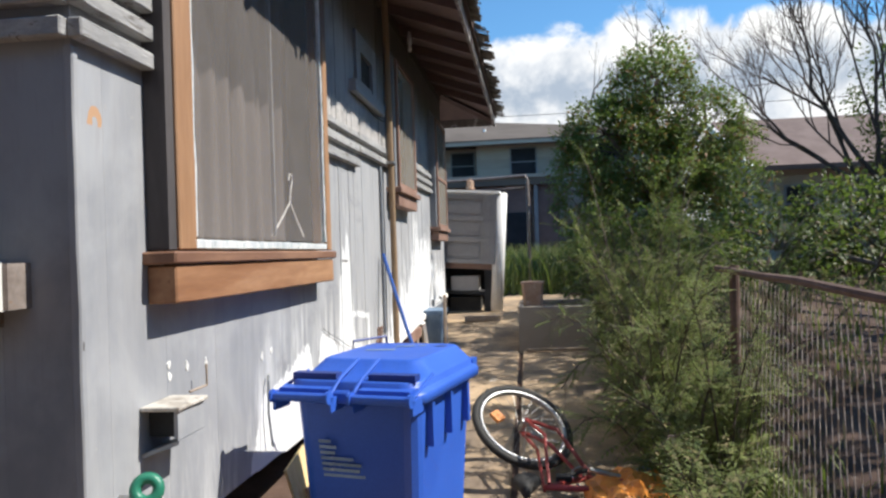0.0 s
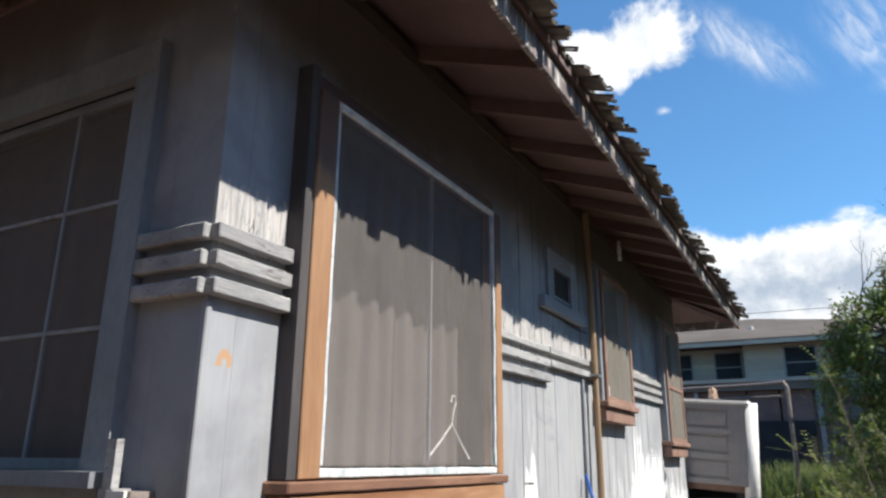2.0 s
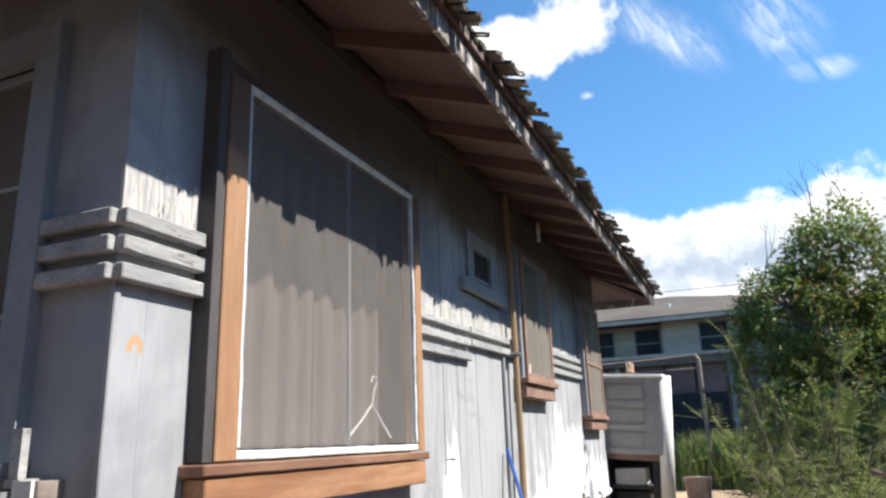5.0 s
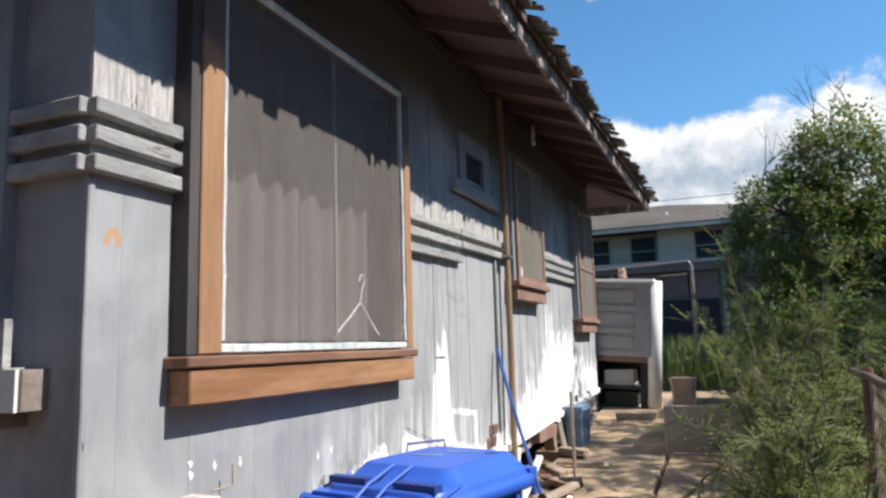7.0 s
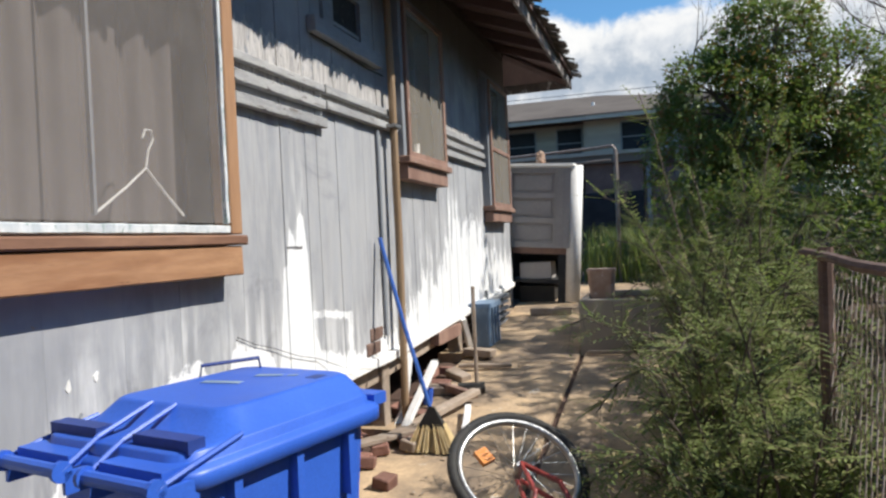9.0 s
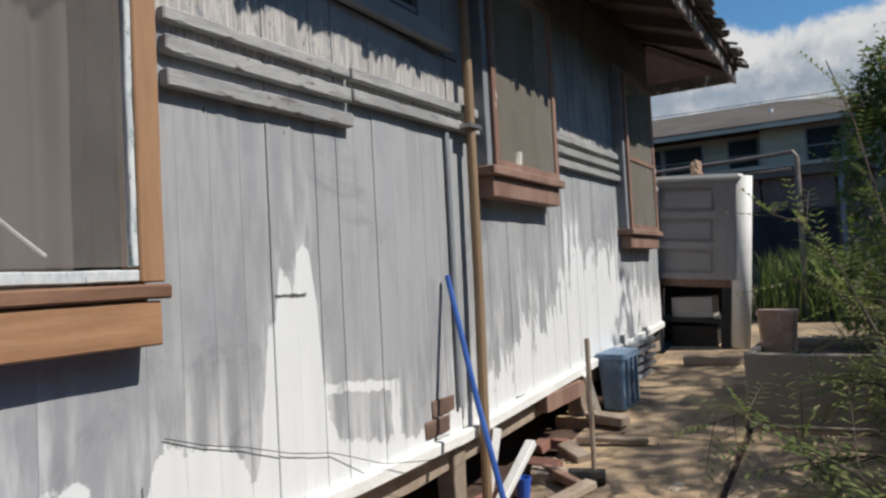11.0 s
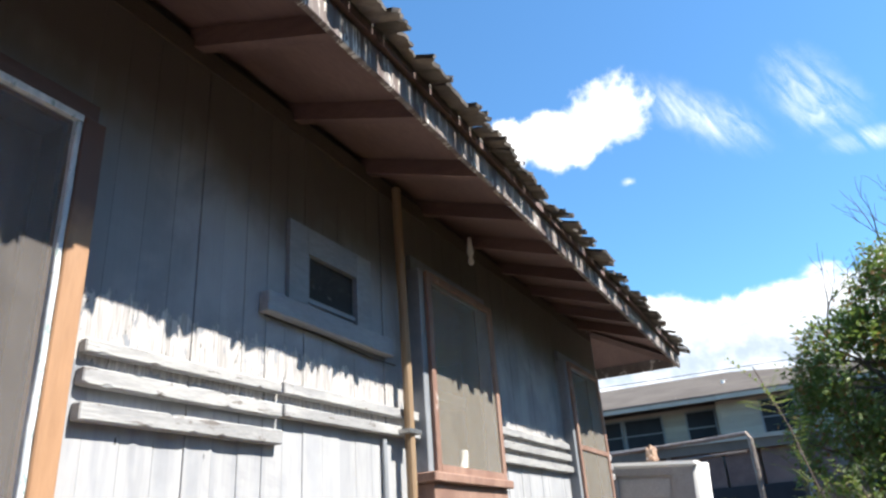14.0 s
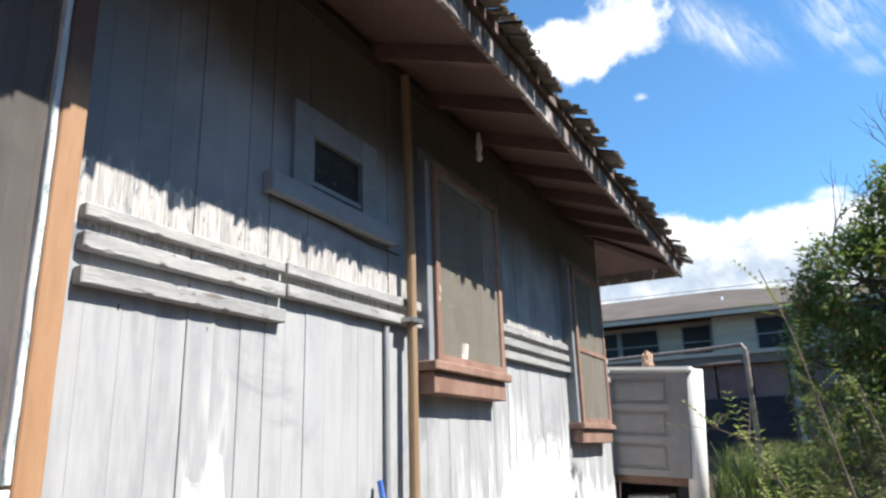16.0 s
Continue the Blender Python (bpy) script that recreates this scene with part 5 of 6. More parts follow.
part("rim", loft([rrect(0.20, 0.42, gz(9.5) + 0.34, 0.02, 2, -0.93, 9.5), rrect(0.20, 0.42, gz(9.5) + 0.38, 0.02, 2, -0.93, 9.5)]), CRATE, tub)
for k in range(3):
    part("rib", box((-0.842, 9.36 + 0.11 * k, gz(9.5) + 0.02), (-0.825, 9.38 + 0.11 * k, gz(9.5) + 0.34), 0.003), CRATE, tub)
crate = thing("wire_rack", (-0.9, 10.2, gz(10.2)), "dark slatted rack lying by the wall", "rack")
for k in range(5):
    part("slat", box((-1.0, 9.85 + 0.002 * k, gz(10) + 0.03 + 0.065 * k), (-0.96, 10.65, gz(10) + 0.06 + 0.065 * k), 0.003), TRIM_GREY, crate)
for yy in (9.9, 10.55):
    part("upright", box((-1.03, yy, gz(10)), (-1.002, yy + 0.03, gz(10) + 0.40), 0.003), TRIM_GREY, crate)


strap = thing("cord", (WX + 0.03, 5.0, 0.9), "pale cord hanging from a nail on the wall", "cord")
part("cord", rod([(WX + 0.012, 5.02, 0.95), (WX + 0.02, 5.0, 0.93), (WX + 0.022, 4.985, 0.80), (WX + 0.03, 5.0, 0.66)], 0.005, 6), TRIM_GREY, strap)
carton = thing("carton", (-0.95, 5.25, gz(5.2)), "flattened brown cardboard leaning on the wall", "box")
part("flap", box((0, 0, 0), (0.012, 0.42, 0.5), 0.003, pose(-0.86, 5.1, gz(5.1) + 0.01, 0, -16, 8)), STRAW, carton)
part("flap", box((0, 0, 0), (0.012, 0.35, 0.4), 0.003, pose(-0.80, 5.15, gz(5.1) + 0.01, 0, -20, -6)), RUST, carton)
nail_rng = random.Random(61)
for k in range(6):
    yy, z = ((4.23, 1.12), (4.232, 1.085), (4.345, 1.10), (4.48, 1.09), (4.988, 1.035))[k] if k < 5 else (nail_rng.uniform(4.5, 5.7), nail_rng.uniform(0.85, 1.2))
    chip = loft([[(WX + d, yy + q * 0.010 * math.cos(w) * (1 + 0.4 * math.sin(3 * w + k)), z + q * 0.017 * math.sin(w) * (1 + 0.3 * math.cos(2 * w + k))) for w in [n * math.tau / 9 for n in range(9)]] for d, q in ((0.0, 1.0), (0.0022, 0.9))])
    part("paint_patch", chip, WHITE_P, wall_east, "dab of white filler")

# ---- cabinet, planter and bucket at the end of the path ----
def cabinet():
    y0, z0 = 11.35, gz(11.5)
    t = thing("storage_cabinet", (-0.75, y0 + 0.3, z0), "beige panelled metal cabinet raised on a dark stand", "cabinet")
    x0, x1, zb, zt = -1.16, -0.42, 1.30, 2.20
    body = part("body", box((x0, y0, zb), (x1, y0 + 0.6, zt), 0.012), BEIGE, t)
    for k in range(3):
        a, b = zb + 0.06 + 0.28 * k, zb + 0.28 + 0.28 * k
        part("panel", box((x0 + 0.13, y0 - 0.014, a + 0.035), (x1 - 0.19, y0 - 0.001, b - 0.035), 0.01), BEIGE, body)
        part("rail", box((x0 + 0.0905, y0 - 0.03, b), (x1 - 0.1505, y0 - 0.001, b + 0.059), 0.006), BEIGE, body)
    part("rail", box((x0 + 0.0905, y0 - 0.03, zb), (x1 - 0.1505, y0 - 0.001, zb + 0.059), 0.006), BEIGE, body)
    for a, b in ((x0, x0 + 0.09), (x1 - 0.15, x1 - 0.051)):
        part("door_stile", box((a, y0 - 0.031, zb), (b, y0 - 0.001, zt), 0.006), BEIGE, body)
    part("stile", box((x1 - 0.05, y0 - 0.03, zb), (x1 + 0.02, y0 + 0.62, zt), 0.012), BEIGE, body)
    part("top", loft([rrect(x1 - x0 + 0.06, 0.66, zt, 0.03, 3, (x0 + x1) / 2 + 0.02, y0 + 0.3), rrect(x1 - x0 + 0.10, 0.70, zt + 0.02, 0.03, 3, (x0 + x1) / 2 + 0.02, y0 + 0.3), rrect(x1 - x0 + 0.08, 0.68, zt + 0.05, 0.03, 3, (x0 + x1) / 2 + 0.02, y0 + 0.3)]), WHITE_P, body, "pale rounded top")
    part("drum", loft([[(x1 + 0.06 + 0.085 * math.cos(a), y0 + 0.06 + 0.085 * math.sin(a), z) for a in [k * math.tau / 16 for k in range(16)]] for z in (z0 + 0.02, zt + 0.03)]), WHITE_P, t, "upright pale round pipe", True)
    st = part("stand", box((x0 + 0.02, y0 + 0.02, zb - 0.07), (x1, y0 + 0.58, zb - 0.002), 0.006), REDWOOD, t, "dark wooden stand")
    for x, yy in ((x0 + 0.02, y0 + 0.02), (x1 - 0.1, y0 + 0.02), (x0 + 0.02, y0 + 0.5), (x1 - 0.1, y0 + 0.5)):
        part("leg", box((x, yy, z0 - 0.03), (x + 0.09, yy + 0.08, zb - 0.072), 0.006), DARK, st)
    part("shelf", box((x0 + 0.11, y0 + 0.02, z0 + 0.22), (x1 - 0.1, y0 + 0.56, z0 + 0.26), 0.004), DARK, st)
    part("back_panel", box((x0 + 0.02, y0 + 0.585, z0), (x1, y0 + 0.60, zb - 0.08), 0.002), DARK, st)
    bx = thing("carton", (-0.8, y0 + 0.15, z0 + 0.26), "grey box on the shelf of the stand", "box")
    part("box", box((-0.98, y0 + 0.06, z0 + 0.262), (-0.62, y0 + 0.4, z0 + 0.45), 0.008), BEIGE, bx)
    bx = thing("carton", (-0.8, y0 + 0.15, z0), "dark box under the stand", "box")
    part("box", box((-1.0, y0 + 0.10, z0 - 0.03), (-0.6, y0 + 0.4, z0 + 0.18), 0.008), BLACK, bx)
    t.matrix_basis = pose(-0.79, y0 + 0.3, z0, 0, 4.0, 0)
    deb = crumpled("dry_leaves", (-0.70, y0 + 0.15, zt + 0.10), (0.05, 0.05, 0.09), RUST, "small clump of dry brown leaves on the cabinet top", 2, "leaves")


cabinet()
planter = thing("planter_box", (0.28, 9.5, gz(9.4)), "tan cement planter box full of dry soil", "planter")
pz = gz(9.3)
for lo, hi in (((-0.07, 9.22, pz - 0.05), (0.68, 9.27, 0.885)), ((-0.07, 10.15, pz), (0.68, 10.2, 0.885)), ((-0.07, 9.271, pz), (-0.02, 10.149, 0.885)), ((0.63, 9.271, pz), (0.68, 10.149, 0.885))):
    part("side", box(lo, hi, 0.008, cuts=4, rough=0.003), CEMENT_BOX, planter)
bm = box((-0.019, 9.272, 0.70), (0.629, 10.148, 0.83), 0.004, cuts=10)
for v in bm.verts:
    if v.co.z > 0.8:
        v.co.z += 0.04 * noise.noise(v.co * 7)
part("soil", bm, SOIL, planter)
bucket = thing("bucket", (-0.06, 9.75, 0.84), "rusty pale square tin standing on the planter", "bucket")
part("body", loft([rrect(0.20, 0.2, 0.84, 0.03, 3, 0.08, 9.75), rrect(0.23, 0.23, 1.10, 0.03, 3, 0.08, 9.75)]), RUST, bucket)
part("rim", loft([rrect(0.245, 0.245, 1.085, 0.03, 3, 0.08, 9.75), rrect(0.245, 0.245, 1.11, 0.03, 3, 0.08, 9.75)]), RUST, bucket)
lumber("board", (0.0, 9.12, gz(9.1) + 0.03), (0.6, 9.16, gz(9.1) + 0.03), 0.03, 0.03, WOOD_OLD, "thin stick along the planter foot")


# ---- fence ----
FX = 1.12
fence = thing("chain_link_fence", (FX, 6, gz(6)), "rusty chain link fence along the yard", "fence")


def fz(y):
    return gz(y) + 0.02


def ftop(y):
    return 1.24 + 0.045 * (y - 4.6) + 0.02 * math.sin(1.7 * y)


for yy in (2.6, 6.15):
    part("post", rod([(FX + 0.03, yy, fz(yy) - 0.1), (FX + 0.05, yy + 0.02, ftop(yy) + 0.03)], 0.026, 10), RUST_D, fence)
part("top_rail", rod([(FX + 0.03 + 0.012 * math.sin(3 * k), 1.6 + 0.4 * k, ftop(1.6 + 0.4 * k)) for k in range(13)], 0.018, 8), RUST_D, fence, "rusty sagging top rail")
bm = bmesh.new()
P, y0, y1 = 0.062, 1.6, 6.1
k, yy = 0, y0
while yy < y1:
    pts, z, i = [], fz(yy), 0
    while z < ftop(yy) - 0.01:
        off = P / 4 if i % 2 else -P / 4
        lean = 0.05 * math.sin(yy * 1.3) * (z - fz(yy))
        pts.append((FX + lean + (0.006 if i % 2 else -0.006), yy + off * 1.04, z))
        z += P * 0.8
        i += 1
    rod(pts, 0.0024, 4, bm=bm)
    yy += P
    k += 1
part("wire_mesh", bm, FENCE_WIRE, fence, "woven galvanised diamond mesh")


# ---- plants ----
def leaf_shape(bm, p, d, up, length, width, bend=0.15):
    """A pointed leaf of four triangles, folded along its middle."""
    d = d.normalized()
    s = d.cross(up)
    if s.length < 1e-3:
        s = Vector((1, 0, 0))
    s.normalize()
    n = s.cross(d)
    a, tip = bm.verts.new(p), bm.verts.new(p + d * length - n * length * bend)
    mid = p + d * length * 0.5
    l, r = bm.verts.new(mid + s * width / 2 + n * width * 0.12), bm.verts.new(mid - s * width / 2 + n * width * 0.12)
    c = bm.verts.new(mid)
    bm.faces.new((a, l, c))
    bm.faces.new((a, c, r))
    bm.faces.new((l, tip, c))
    bm.faces.new((c, tip, r))


def branch(bm, rng, p, d, length, radius, depth, tips, spread=0.6, lift=0.1, kids=3):
    pts = [Vector(p)]
    n = 4
    d = Vector(d).normalized()
    for _ in range(n):
        d = (d + Vector((rng.uniform(-1, 1), rng.uniform(-1, 1), rng.uniform(-1, 1))) * 0.2 + Vector((0, 0, lift * 0.3))).normalized()
        pts.append(pts[-1] + d * length / n)
    rod(pts, radius, 5 if depth > 1 else 4, 0.55, bm)
    if depth == 0:
        tips.append((pts[-1], d))
        tips.append((pts[2], d))
        return
    for k in range(kids):
        q = pts[rng.choice((2, 3, 4))]
        e = (d + Vector((rng.uniform(-1, 1), rng.uniform(-1, 1), rng.uniform(-0.6, 1))) * spread).normalized()
        branch(bm, rng, q, e, length * rng.uniform(0.6, 0.8), radius * 0.55, depth - 1, tips, spread, lift, kids)
    tips.append((pts[-1], d))


def broad_tree(name, base, lobes, leaves, size, label, seed, mat=LEAF, trunk_h=1.2, twigs=0):
    """Trunk and limbs reach into rounded lobes; leaves fill the outer part of each lobe, with gaps."""
    rng = random.Random(seed)
    t = thing(name, base, label, "tree")
    b = Vector(base)
    bm = bmesh.new()
    fork = b + Vector((0.05, 0.0, trunk_h))
    rod([b - Vector((0, 0, 0.1)), b + Vector((0.04, 0.03, trunk_h * 0.5)), fork], 0.13, 9, 0.7, bm)
    for c, r in lobes:
        c = Vector(c)
        midp = fork.lerp(c, 0.5) + Vector((rng.uniform(-0.2, 0.2), rng.uniform(-0.2, 0.2), 0.1))
        rod([fork, midp, c], 0.055, 6, 0.5, bm)
        for _ in range(7):
            e = Vector((rng.gauss(0, 1), rng.gauss(0, 1), rng.gauss(0.3, 1))).normalized()
            rod([c, c + e * min(r) * 0.5, c + Vector((e.x * r[0], e.y * r[1], e.z * r[2])) * 0.92], 0.018, 4, 0.4, bm)
    part("trunk", bm, BARK, t, "brown trunk and limbs")
    bm = bmesh.new()
    total = sum(r[0] * r[2] for _, r in lobes)
    for c, r in lobes:
        c = Vector(c)
        for _ in range(int(leaves / 7 * r[0] * r[2] / total)):
            e = Vector((rng.gauss(0, 1), rng.gauss(0, 1), rng.gauss(0, 1))).normalized()
            k = rng.uniform(0.55, 1.0) ** 0.6 * (1 + 0.30 * noise.noise(e * 2.6 + c))
            q = c + Vector((e.x * r[0], e.y * r[1], e.z * r[2])) * k
            if noise.noise(q * 1.9) < -0.22:
                continue
            for _ in range(7):
                w = q + Vector((rng.gauss(0, 1), rng.gauss(0, 1), rng.gauss(0, 1))) * size * 0.9
                d = (e + Vector((rng.uniform(-1, 1), rng.uniform(-1, 1), rng.uniform(-1.1, 0.6)))).normalized()
                leaf_shape(bm, w, d, Vector((rng.uniform(-0.6, 0.6), rng.uniform(-0.6, 0.6), 1)), size * rng.uniform(0.8, 1.5), size * rng.uniform(0.45, 0.75))
    part("crown", bm, mat, t, "crown of many small glossy leaves")
    if twigs:
        bm = bmesh.new()
        tips = []
        for k in range(twigs):
            c, r = lobes[k % min(2, len(lobes))]
            p = Vector(c) + Vector((rng.uniform(-0.5, 0.5) * r[0], rng.uniform(-0.3, 0.3) * r[1], r[2] * 0.55))
            branch(bm, rng, p, (rng.uniform(-0.7, 0.4), rng.uniform(-0.3, 0.3), 1.0), 0.5, 0.011, 2, tips, 0.7)
        part("dry_top", bm, TWIG, t, "dry leafless twigs over the crown")
    return t


broad_tree("tree", (2.2, 14.2, 0.8), [((2.2, 14.0, 4.2), (0.6, 0.6, 0.62)), ((1.35, 13.9, 3.3), (0.65, 0.6, 0.62)), ((2.95, 14.1, 3.4), (0.62, 0.6, 0.65)), ((2.1, 14.0, 3.75), (0.85, 0.75, 0.85)), ((1.55, 13.8, 2.95), (1.05, 0.9, 0.85)), ((2.75, 14.2, 2.9), (1.0, 0.9, 0.9)), ((2.1, 13.5, 2.0), (1.4, 0.8, 0.9)), ((1.0, 13.8, 2.3), (0.6, 0.6, 0.9)), ((3.2, 13.9, 2.0), (0.7, 0.7, 0.9)), ((1.6, 13.4, 1.35), (0.9, 0.6, 0.6))],
           58000, 0.064, "green broad-leaved tree with bare twigs at its top", 3, twigs=6)
broad_tree("shrub", (3.6, 12.6, 0.9), [((3.3, 12.0, 1.35), (1.0, 0.7, 0.65)), ((4.4, 12.4, 1.6), (1.0, 0.8, 0.75)), ((5.5, 13.0, 1.6), (1.1, 0.8, 0.8)), ((4.0, 10.8, 1.15), (1.0, 0.7, 0.6)), ((6.8, 13.5, 2.0), (1.2, 0.9, 1.1))],
           15000, 0.085, "dense dark green hedge behind the fence", 5, LEAF_D, 0.4)
broad_tree("shrub", (1.2, 11.2, 0.7), [((0.95, 11.4, 1.35), (0.45, 0.5, 0.65)), ((1.5, 11.0, 1.3), (0.6, 0.5, 0.6)), ((0.75, 10.8, 1.05), (0.3, 0.4, 0.4)), ((1.9, 10.2, 1.2), (0.6, 0.6, 0.55))],
           9000, 0.06, "tangled green shrub beside the planter", 7, LEAF_D, 0.3)
broad_tree("tree", (8.2, 16.5, 0.9), [((8.0, 16.5, 4.6), (1.2, 0.9, 1.1)), ((9.2, 16.5, 3.8), (1.2, 0.9, 1.3))], 7000, 0.11, "yellow-green tree beyond the hedge", 9, LEAF_Y, 1.8)


broad_tree("tree", (6.1, 15.6, 0.9), [((6.3, 15.2, 3.9), (0.7, 0.6, 0.8)), ((6.6, 15.0, 2.8), (0.9, 0.6, 0.8))], 3400, 0.075, "sparse dark tree with browning leaves by the hedge", 23, LEAF_D, 1.3)


def bare_tree(base, seed, height, way):
    rng = random.Random(seed)
    t = thing("bare_tree", base, "leafless grey-brown tree with many fine twigs", "tree")
    bm, tips = bmesh.new(), []
    b = Vector(base)
    rod([b - Vector((0, 0, 0.2)), b + Vector((0.05, 0, 0.8)), b + Vector((0.02, 0, 1.5))], 0.13, 8, 0.7, bm)
    part("trunk", bm, TWIG, t)
    bm = bmesh.new()
    for k in range(7):
        branch(bm, rng, b + Vector((0, 0, 0.9 + 0.12 * k)), (way[0] + rng.uniform(-0.8, 0.8), rng.uniform(-0.4, 0.4), 1.0), height * rng.uniform(0.3, 0.42), 0.05, 5, tips, 0.55, 0.15, 3)
    part("branches", bm, TWIG, t, "tangle of fine bare branches")


bare_tree((5.9, 14.8, 0.9), 14, 4.8, (-0.1, 0))
broad_tree("shade_tree", (6.2, 7.9, 0.5), [((5.7, 6.4, 4.0), (1.1, 1.2, 1.0)), ((5.0, 9.6, 6.0), (1.0, 0.9, 0.8)), ((6.8, 7.8, 5.4), (1.3, 1.3, 1.2)), ((5.6, 4.6, 4.4), (0.9, 1.2, 0.9)), ((5.0, 11.2, 6.0), (1.0, 0.9, 0.7)), ((4.5, 10.7, 6.5), (0.8, 0.8, 0.6)), ((5.6, 12.4, 5.6), (0.9, 0.9, 0.7))],
           10500, 0.11, "tall broad-leaved tree shading the yard over the fence", 17, LEAF, 2.4)


def wispy_shrub(base, stems, seed, reach, leaves, label, mat=LEAF_Y, low=0.25):
    """Arching thin stems hung with feathery leaflets."""
    rng = random.Random(seed)
    t = thing("shrub", base, label, "shrub")
    sb, lb = bmesh.new(), bmesh.new()
    b = Vector(base)
    for _ in range(stems):
        a = rng.uniform(0, math.tau)
        d = Vector((math.cos(a) * rng.uniform(0.2, 0.8), math.sin(a) * rng.uniform(0.2, 1.0), rng.uniform(0.6, 1.3))).normalized()
        L = rng.uniform(0.5, 1.0)
        pts = [b + Vector((rng.uniform(-0.12, 0.12) * reach[0] * 2, rng.uniform(-0.35, 0.35) * reach[1], -0.03))]
        for k in range(6):
            d = (d + Vector((rng.uniform(-0.16, 0.16), rng.uniform(-0.16, 0.16), -0.16 - 0.03 * k))).normalized()
            pts.append(pts[-1] + Vector((d.x * reach[0], d.y * reach[1], d.z * reach[2])) * L / 6)
        rod(pts, 0.007, 4, 0.35, sb)
        for k in range(leaves):
            f = rng.uniform(low, 1.0) * 5.99
            i = int(f)
            p = pts[i].lerp(pts[i + 1], f - i)
            ax = (pts[i + 1] - pts[i]).normalized()
            e = (ax + Vector((rng.uniform(-1, 1), rng.uniform(-1, 1), rng.uniform(-0.7, 0.6))) * 1.1).normalized()
            fl = rng.uniform(0.09, 0.20)
            rod([p, p + e * fl], 0.0016, 3, 0.5, sb)
            side = e.cross(Vector((0, 0, 1)))
            side = side.normalized() if side.length > 0.05 else Vector((1, 0, 0))
            for j in range(6):
                q = p + e * fl * (0.25 + 0.15 * j)
                for s in (-1, 1):
                    leaf_shape(lb, q, side * s + e * 0.5, Vector((0, 0, 1)), rng.uniform(0.028, 0.05), 0.012, 0.1)
    part("twig_tangle", sb, TWIG, t)
    part("foliage", lb, mat, t, "feathery light green leaflets")


wispy_shrub((0.90, 6.5, gz(6.5)), 34, 31, (0.75, 0.9, 1.9), 30, "feathery green shrub leaning over the path")
wispy_shrub((0.95, 7.3, gz(7.3)), 36, 32, (0.85, 0.9, 2.2), 30, "feathery green shrub leaning over the path")
wispy_shrub((1.05, 8.3, gz(8.3)), 34, 33, (0.9, 0.9, 2.3), 28, "feathery green shrub leaning over the path")
wispy_shrub((0.90, 5.75, gz(5.7)), 30, 34, (0.55, 0.6, 1.5), 28, "feathery weeds by the fence")
wispy_shrub((0.80, 5.2, gz(5.2)), 14, 39, (0.4, 0.5, 0.7), 26, "low feathery weeds by the fence")
wispy_shrub((1.9, 8.0, gz(8.0) + 0.2), 20, 35, (1.0, 1.2, 1.9), 22, "feathery green shrub behind the fence", LEAF_D)
wispy_shrub((0.95, 9.9, gz(10)), 24, 36, (0.7, 0.9, 2.2), 24, "feathery green shrub beside the planter", LEAF_D)
wispy_shrub((1.5, 9.2, gz(9)), 24, 37, (0.9, 0.9, 2.3), 24, "feathery green shrub beside the planter")


def grass(name, x0, x1, y0, y1, count, h, seed, label, mat=GRASS):
    rng = random.Random(seed)
    bm = bmesh.new()
    for _ in range(count):
        x, yy = rng.uniform(x0, x1), rng.uniform(y0, y1)
        z = gz(yy) - 0.03 + (min(0.35, 0.28 * (x - 0.9)) if x > 0.9 else 0)
        a, l = rng.uniform(0, math.tau), h * rng.uniform(0.4, 1.2)
        d = Vector((math.cos(a), math.sin(a), 0))
        s = d.cross(Vector((0, 0, 1))) * 0.006
        p = Vector((x, yy, z))
        q, e = p + Vector((0, 0, l * 0.6)) + d * l * 0.15, p + Vector((0, 0, l)) + d * l * 0.5
        v = [bm.verts.new(c) for c in (p - s, p + s, q + s, q - s, e)]
        bm.faces.new(v[:4])
        bm.faces.new((v[3], v[2], v[4]))
    tagged(part(name, bm, mat), label, "grass", kind="stuff")


grass("grass", 0.72, 1.3, 4.6, 9.2, 3800, 0.26, 41, "weedy green grass along the fence foot")
grass("grass", -0.5, 3.0, 12.6, 20.0, 9000, 0.7, 42, "tall green grass behind the cabinet")
grass("grass", 1.3, 4.0, 5.0, 12.0, 1200, 0.22, 43, "sparse weeds on the bank behind the fence")
litter_rng = random.Random(50)
bm = bmesh.new()
for _ in range(1500):
    x, yy = litter_rng.uniform(-1.0, 1.1), litter_rng.uniform(5.3, 12)
    if litter_rng.random() < 0.4:
        x = litter_rng.uniform(0.4, 1.1)
    leaf_shape(bm, Vector((x, yy, gz(yy) + 0.008)), Vector((litter_rng.uniform(-1, 1), litter_rng.uniform(-1, 1), 0.1)), Vector((0, 0, 1)), litter_rng.uniform(0.02, 0.05), litter_rng.uniform(0.01, 0.022))
tagged(part("leaf_litter", bm, WOOD_OLD), "dry fallen leaves scattered over the path", "leaves", kind="stuff")

# rails behind the cabinet
rail = thing("pipe_rail", (0.0, 13.0, gz(13)), "grey metal pipe railing behind the cabinet", "railing")
part("post", rod([(0.05, 13.0, gz(13) - 0.05), (0.05, 13.0, 2.52)], 0.028, 8), GALV, rail)
part("bar", rod([(0.05, 13.0, 2.52), (0.02, 13.0, 2.58), (-0.4, 13.1, 2.57), (-3.2, 13.4, 2.52)], 0.022, 8), GALV, rail)
part("bar", rod([(-0.02, 13.03, 2.40), (-3.2, 13.42, 2.36)], 0.015, 8), GALV, rail)
part("post", rod([(-3.2, 13.4, gz(13) - 0.05), (-3.2, 13.4, 2.52)], 0.028, 8), GALV, rail)


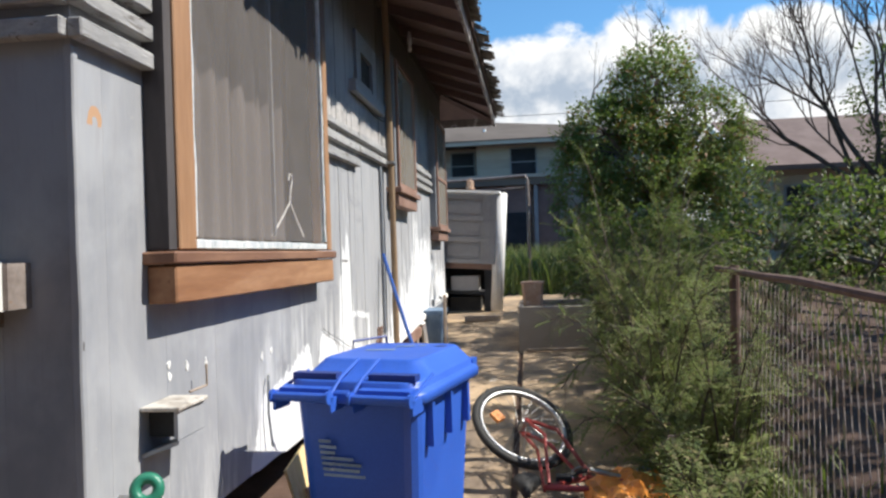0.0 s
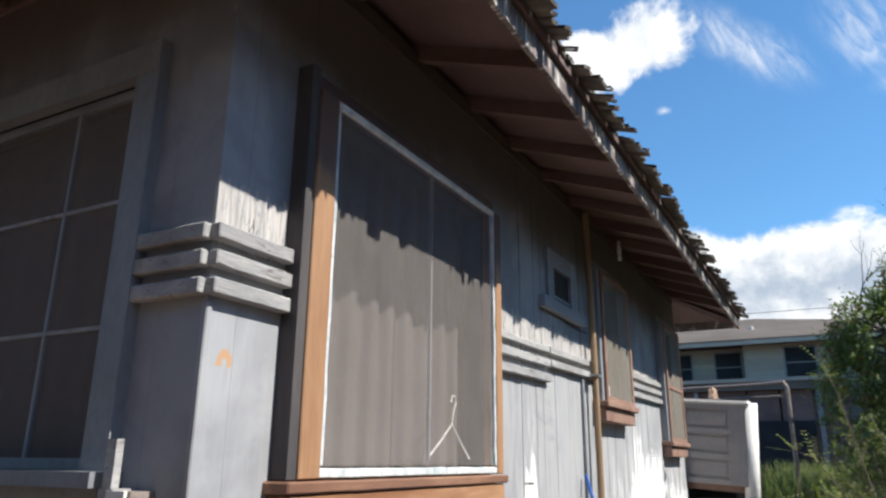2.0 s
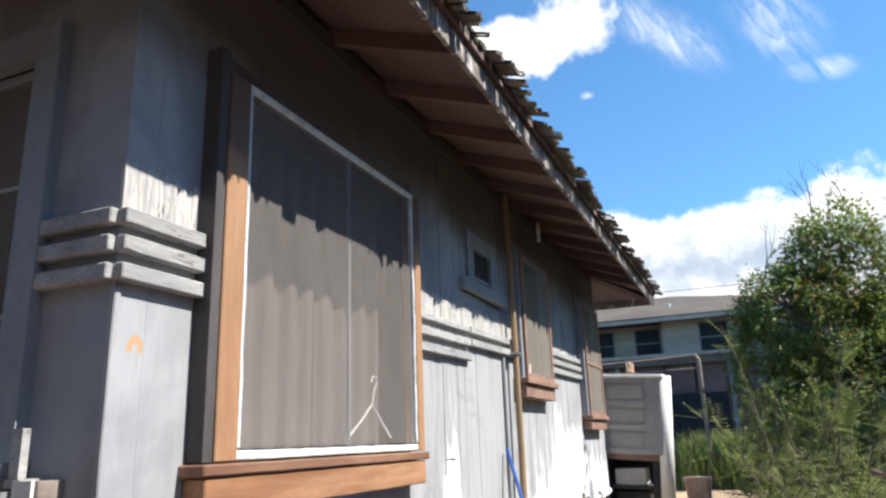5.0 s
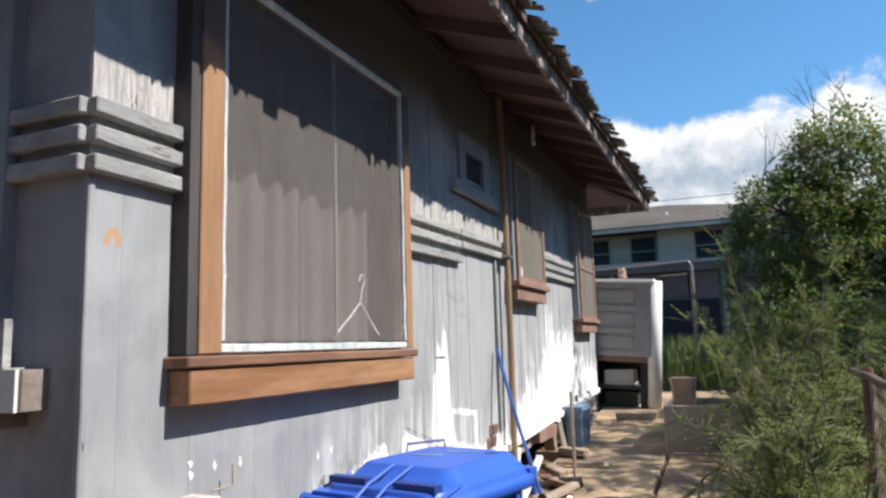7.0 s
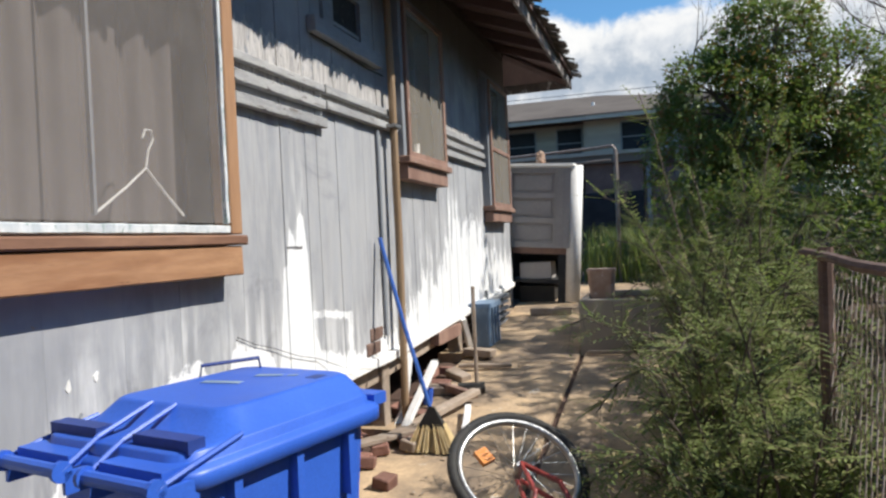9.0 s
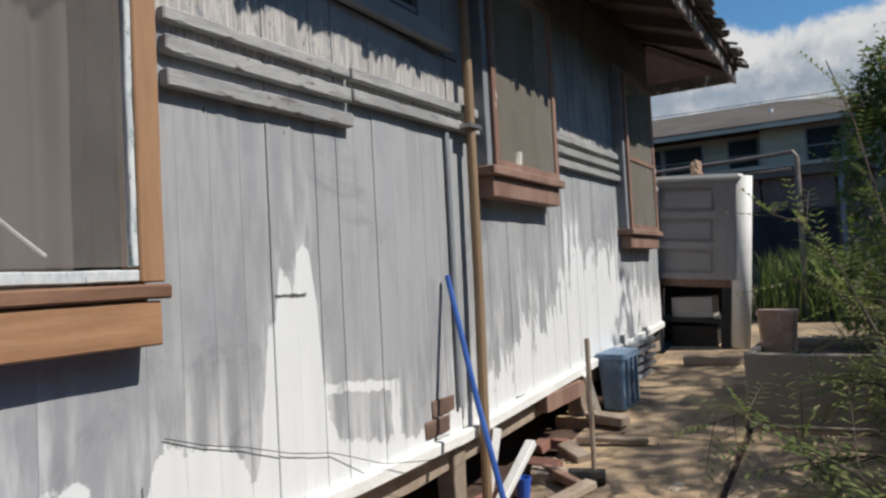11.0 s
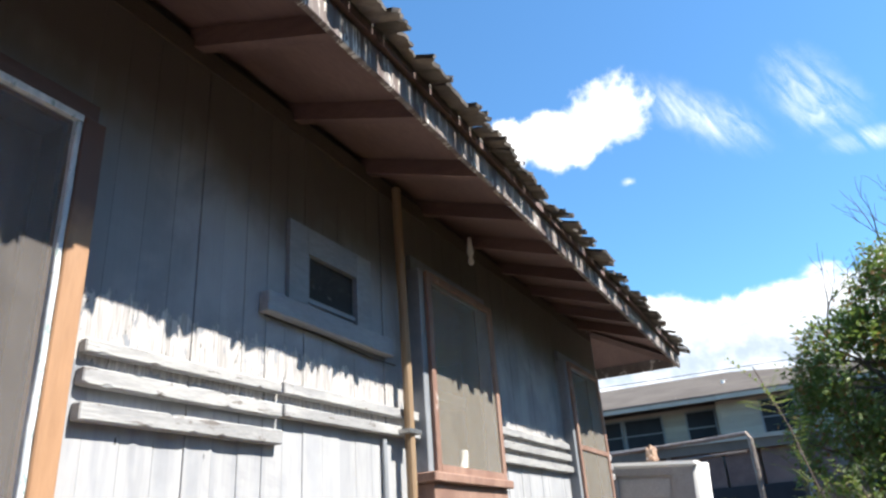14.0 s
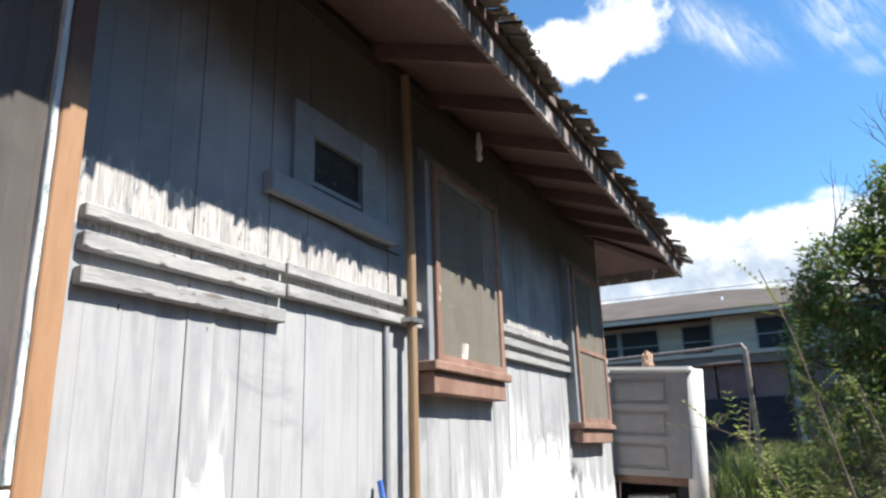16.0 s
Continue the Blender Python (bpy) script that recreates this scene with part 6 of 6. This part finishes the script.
# ---- neighbouring houses ----
def lap_wall(x0, x1, y, z0, z1, parent, step=0.16):
    w = part("wall", box((x0, y, z0), (x1, y + 0.12, z1), 0), FAR_WALL, parent)
    z = z0
    while z < z1 - 0.01:
        part("lap_board", box((x0, y - 0.022, z), (x1, y - 0.001, min(z + step - 0.012, z1)), 0), FAR_WALL, w)
        z += step
    return w


def far_window(parent, x0, x1, z0, z1, y):
    w = part("window", box((x0 - 0.05, y - 0.06, z0 - 0.05), (x1 + 0.05, y - 0.022, z1 + 0.05), 0.005), TRIM_GREY, parent, "dark window in a grey frame")
    part("pane", box((x0, y - 0.075, z0), (x1, y - 0.061, (z0 + z1) / 2 - 0.02), 0.003), FAR_DARK, w)
    part("pane", box((x0, y - 0.075, (z0 + z1) / 2 + 0.02), (x1, y - 0.061, z1), 0.003), FAR_DARK, w)


def hip(x0, x1, y0, y1, z, rise, mat, parent, name="roof", inset=None):
    h = inset or min(x1 - x0, y1 - y0) / 2
    lo = [(x0, y0, z), (x1, y0, z), (x1, y1, z), (x0, y1, z), (x0 + h, (y0 + y1) / 2, z + rise), (x1 - h, (y0 + y1) / 2, z + rise)]
    up = [(a, b, c + 0.12) for a, b, c in lo]
    q = [(0, 1, 5, 4), (1, 2, 5), (2, 3, 4, 5), (3, 0, 4)]
    return raw(name, lo + up, [tuple(reversed(f)) for f in q] + [tuple(i + 6 for i in f) for f in q] + [(i, (i + 1) % 4, 6 + (i + 1) % 4, 6 + i) for i in range(4)], mat, parent)


HY = 26.0
house2 = thing("neighbour_house", (-3, HY + 4, 0.85), "two-storey cream house with a grey hipped roof", "house")
lap_wall(-15.4, -1.55, HY + 0.5, 0.8, 5.25, house2)
lap_wall(-1.55, 5.0, HY, 0.8, 5.25, house2)
part("side_wall", box((-1.66, HY - 0.01, 0.8), (-1.552, HY + 0.6, 5.25), 0.01), FAR_WALL, house2)
part("back_wall", box((-15.4, HY + 7.5, 0.8), (5.0, HY + 7.7, 5.25), 0.01), FAR_WALL, house2)
hip(-16.0, 5.5, HY - 0.6, HY + 8.2, 5.25, 1.38, FAR_ROOF, house2, inset=7.0)
part("gutter", box((-16, HY - 0.66, 5.19), (-1.5, HY - 0.601, 5.30), 0.01), FAR_WALL, house2)
part("gutter", box((-1.49, HY - 0.72, 5.19), (5.5, HY - 0.601, 5.30), 0.01), FAR_WALL, house2)
for x0, x1, yy in ((-5.6, -4.5, HY + 0.5), (-4.35, -3.3, HY + 0.5), (-2.55, -1.8, HY + 0.5), (-0.5, 0.3, HY), (2.2, 3.0, HY)):
    far_window(house2, x0, x1, 4.22, 5.1, yy)
porch = part("porch_roof", box((-11.0, HY - 1.6, 3.75), (1.0, HY - 0.02, 3.98), 0.02), FAR_ROOF, house2, "grey lean-to roof")
part("porch_rail", box((-11.0, HY - 1.66, 3.98), (1.0, HY - 1.58, 4.08), 0.01), FAR_WALL, porch)
for x in (-6.0, -3.0, 0.2):
    part("porch_post", box((x, HY - 1.5, 0.8), (x + 0.12, HY - 1.38, 3.75), 0.01), TRIM_GREY, porch)
for k in range(14):
    part("porch_screen", box((-11.0 + 0.86 * k, HY - 1.40, 0.8), (-10.2 + 0.86 * k, HY - 1.34, 3.74), 0.01), SOFFIT, porch)
part("porch_opening", box((-3.2, HY - 1.46, 1.5), (0.1, HY - 1.405, 2.9), 0.01), FAR_DARK, porch)
part("roof_vent", rod([(-1.45, HY + 1.3, 5.7), (-1.45, HY + 1.3, 6.05)], 0.06, 8), WHITE_P, house2)

house2.matrix_basis = pose(-3, HY + 4, 0.60)

house3 = thing("neighbour_house", (8.0, 21, 0.9), "pale house with a reddish gabled roof", "house")
yh = 20.0
lap_wall(5.9, 13.0, yh, 0.8, 3.2, house3)
part("side_wall", box((5.88, yh, 0.8), (6.0, yh + 6, 3.2), 0.01), FAR_WALL, house3)
far_window(house3, 6.15, 6.75, 1.95, 2.75, yh)
far_window(house3, 8.0, 8.9, 1.95, 2.75, yh)
part("gable_wall", loft([[(5.9, yh + 1.0, 3.2), (5.9, yh + 6.0, 3.2), (5.9, yh + 3.5, 4.75)], [(6.0, yh + 1.0, 3.2), (6.0, yh + 6.0, 3.2), (6.0, yh + 3.5, 4.75)]]), FAR_WALL, house3)
part("roof", loft([[(5.3, yh - 0.5, 3.12), (5.3, yh + 3.5, 4.85), (5.3, yh + 7.0, 3.2), (5.3, yh + 7.0, 3.32), (5.3, yh + 3.5, 4.98), (5.3, yh - 0.5, 3.24)], [(14, yh - 0.5, 3.12), (14, yh + 3.5, 4.85), (14, yh + 7.0, 3.2), (14, yh + 7.0, 3.32), (14, yh + 3.5, 4.98), (14, yh - 0.5, 3.24)]]), TILE_ROOF, house3)
part("bargeboard", loft([[(5.22, yh - 0.5, 3.05), (5.22, yh + 3.5, 4.78), (5.22, yh + 3.5, 4.98), (5.22, yh - 0.5, 3.25)], [(5.3, yh - 0.5, 3.05), (5.3, yh + 3.5, 4.78), (5.3, yh + 3.5, 4.98), (5.3, yh - 0.5, 3.25)]]), WHITE_P, house3)

line = thing("power_line", (-30, 40, 0.8), "thin power line strung between two wooden poles", "cable")
part("wire", rod([(-30 + 3 * k, 40, 8.6 + 0.004 * (k - 11.5) ** 2) for k in range(24)], 0.014, 4), BLACK, line)
for x in (-30, 39):
    part("pole", rod([(x, 40.1, 0.5), (x, 40.1, 9.6)], 0.14, 8), BARK, line, "wooden utility pole")
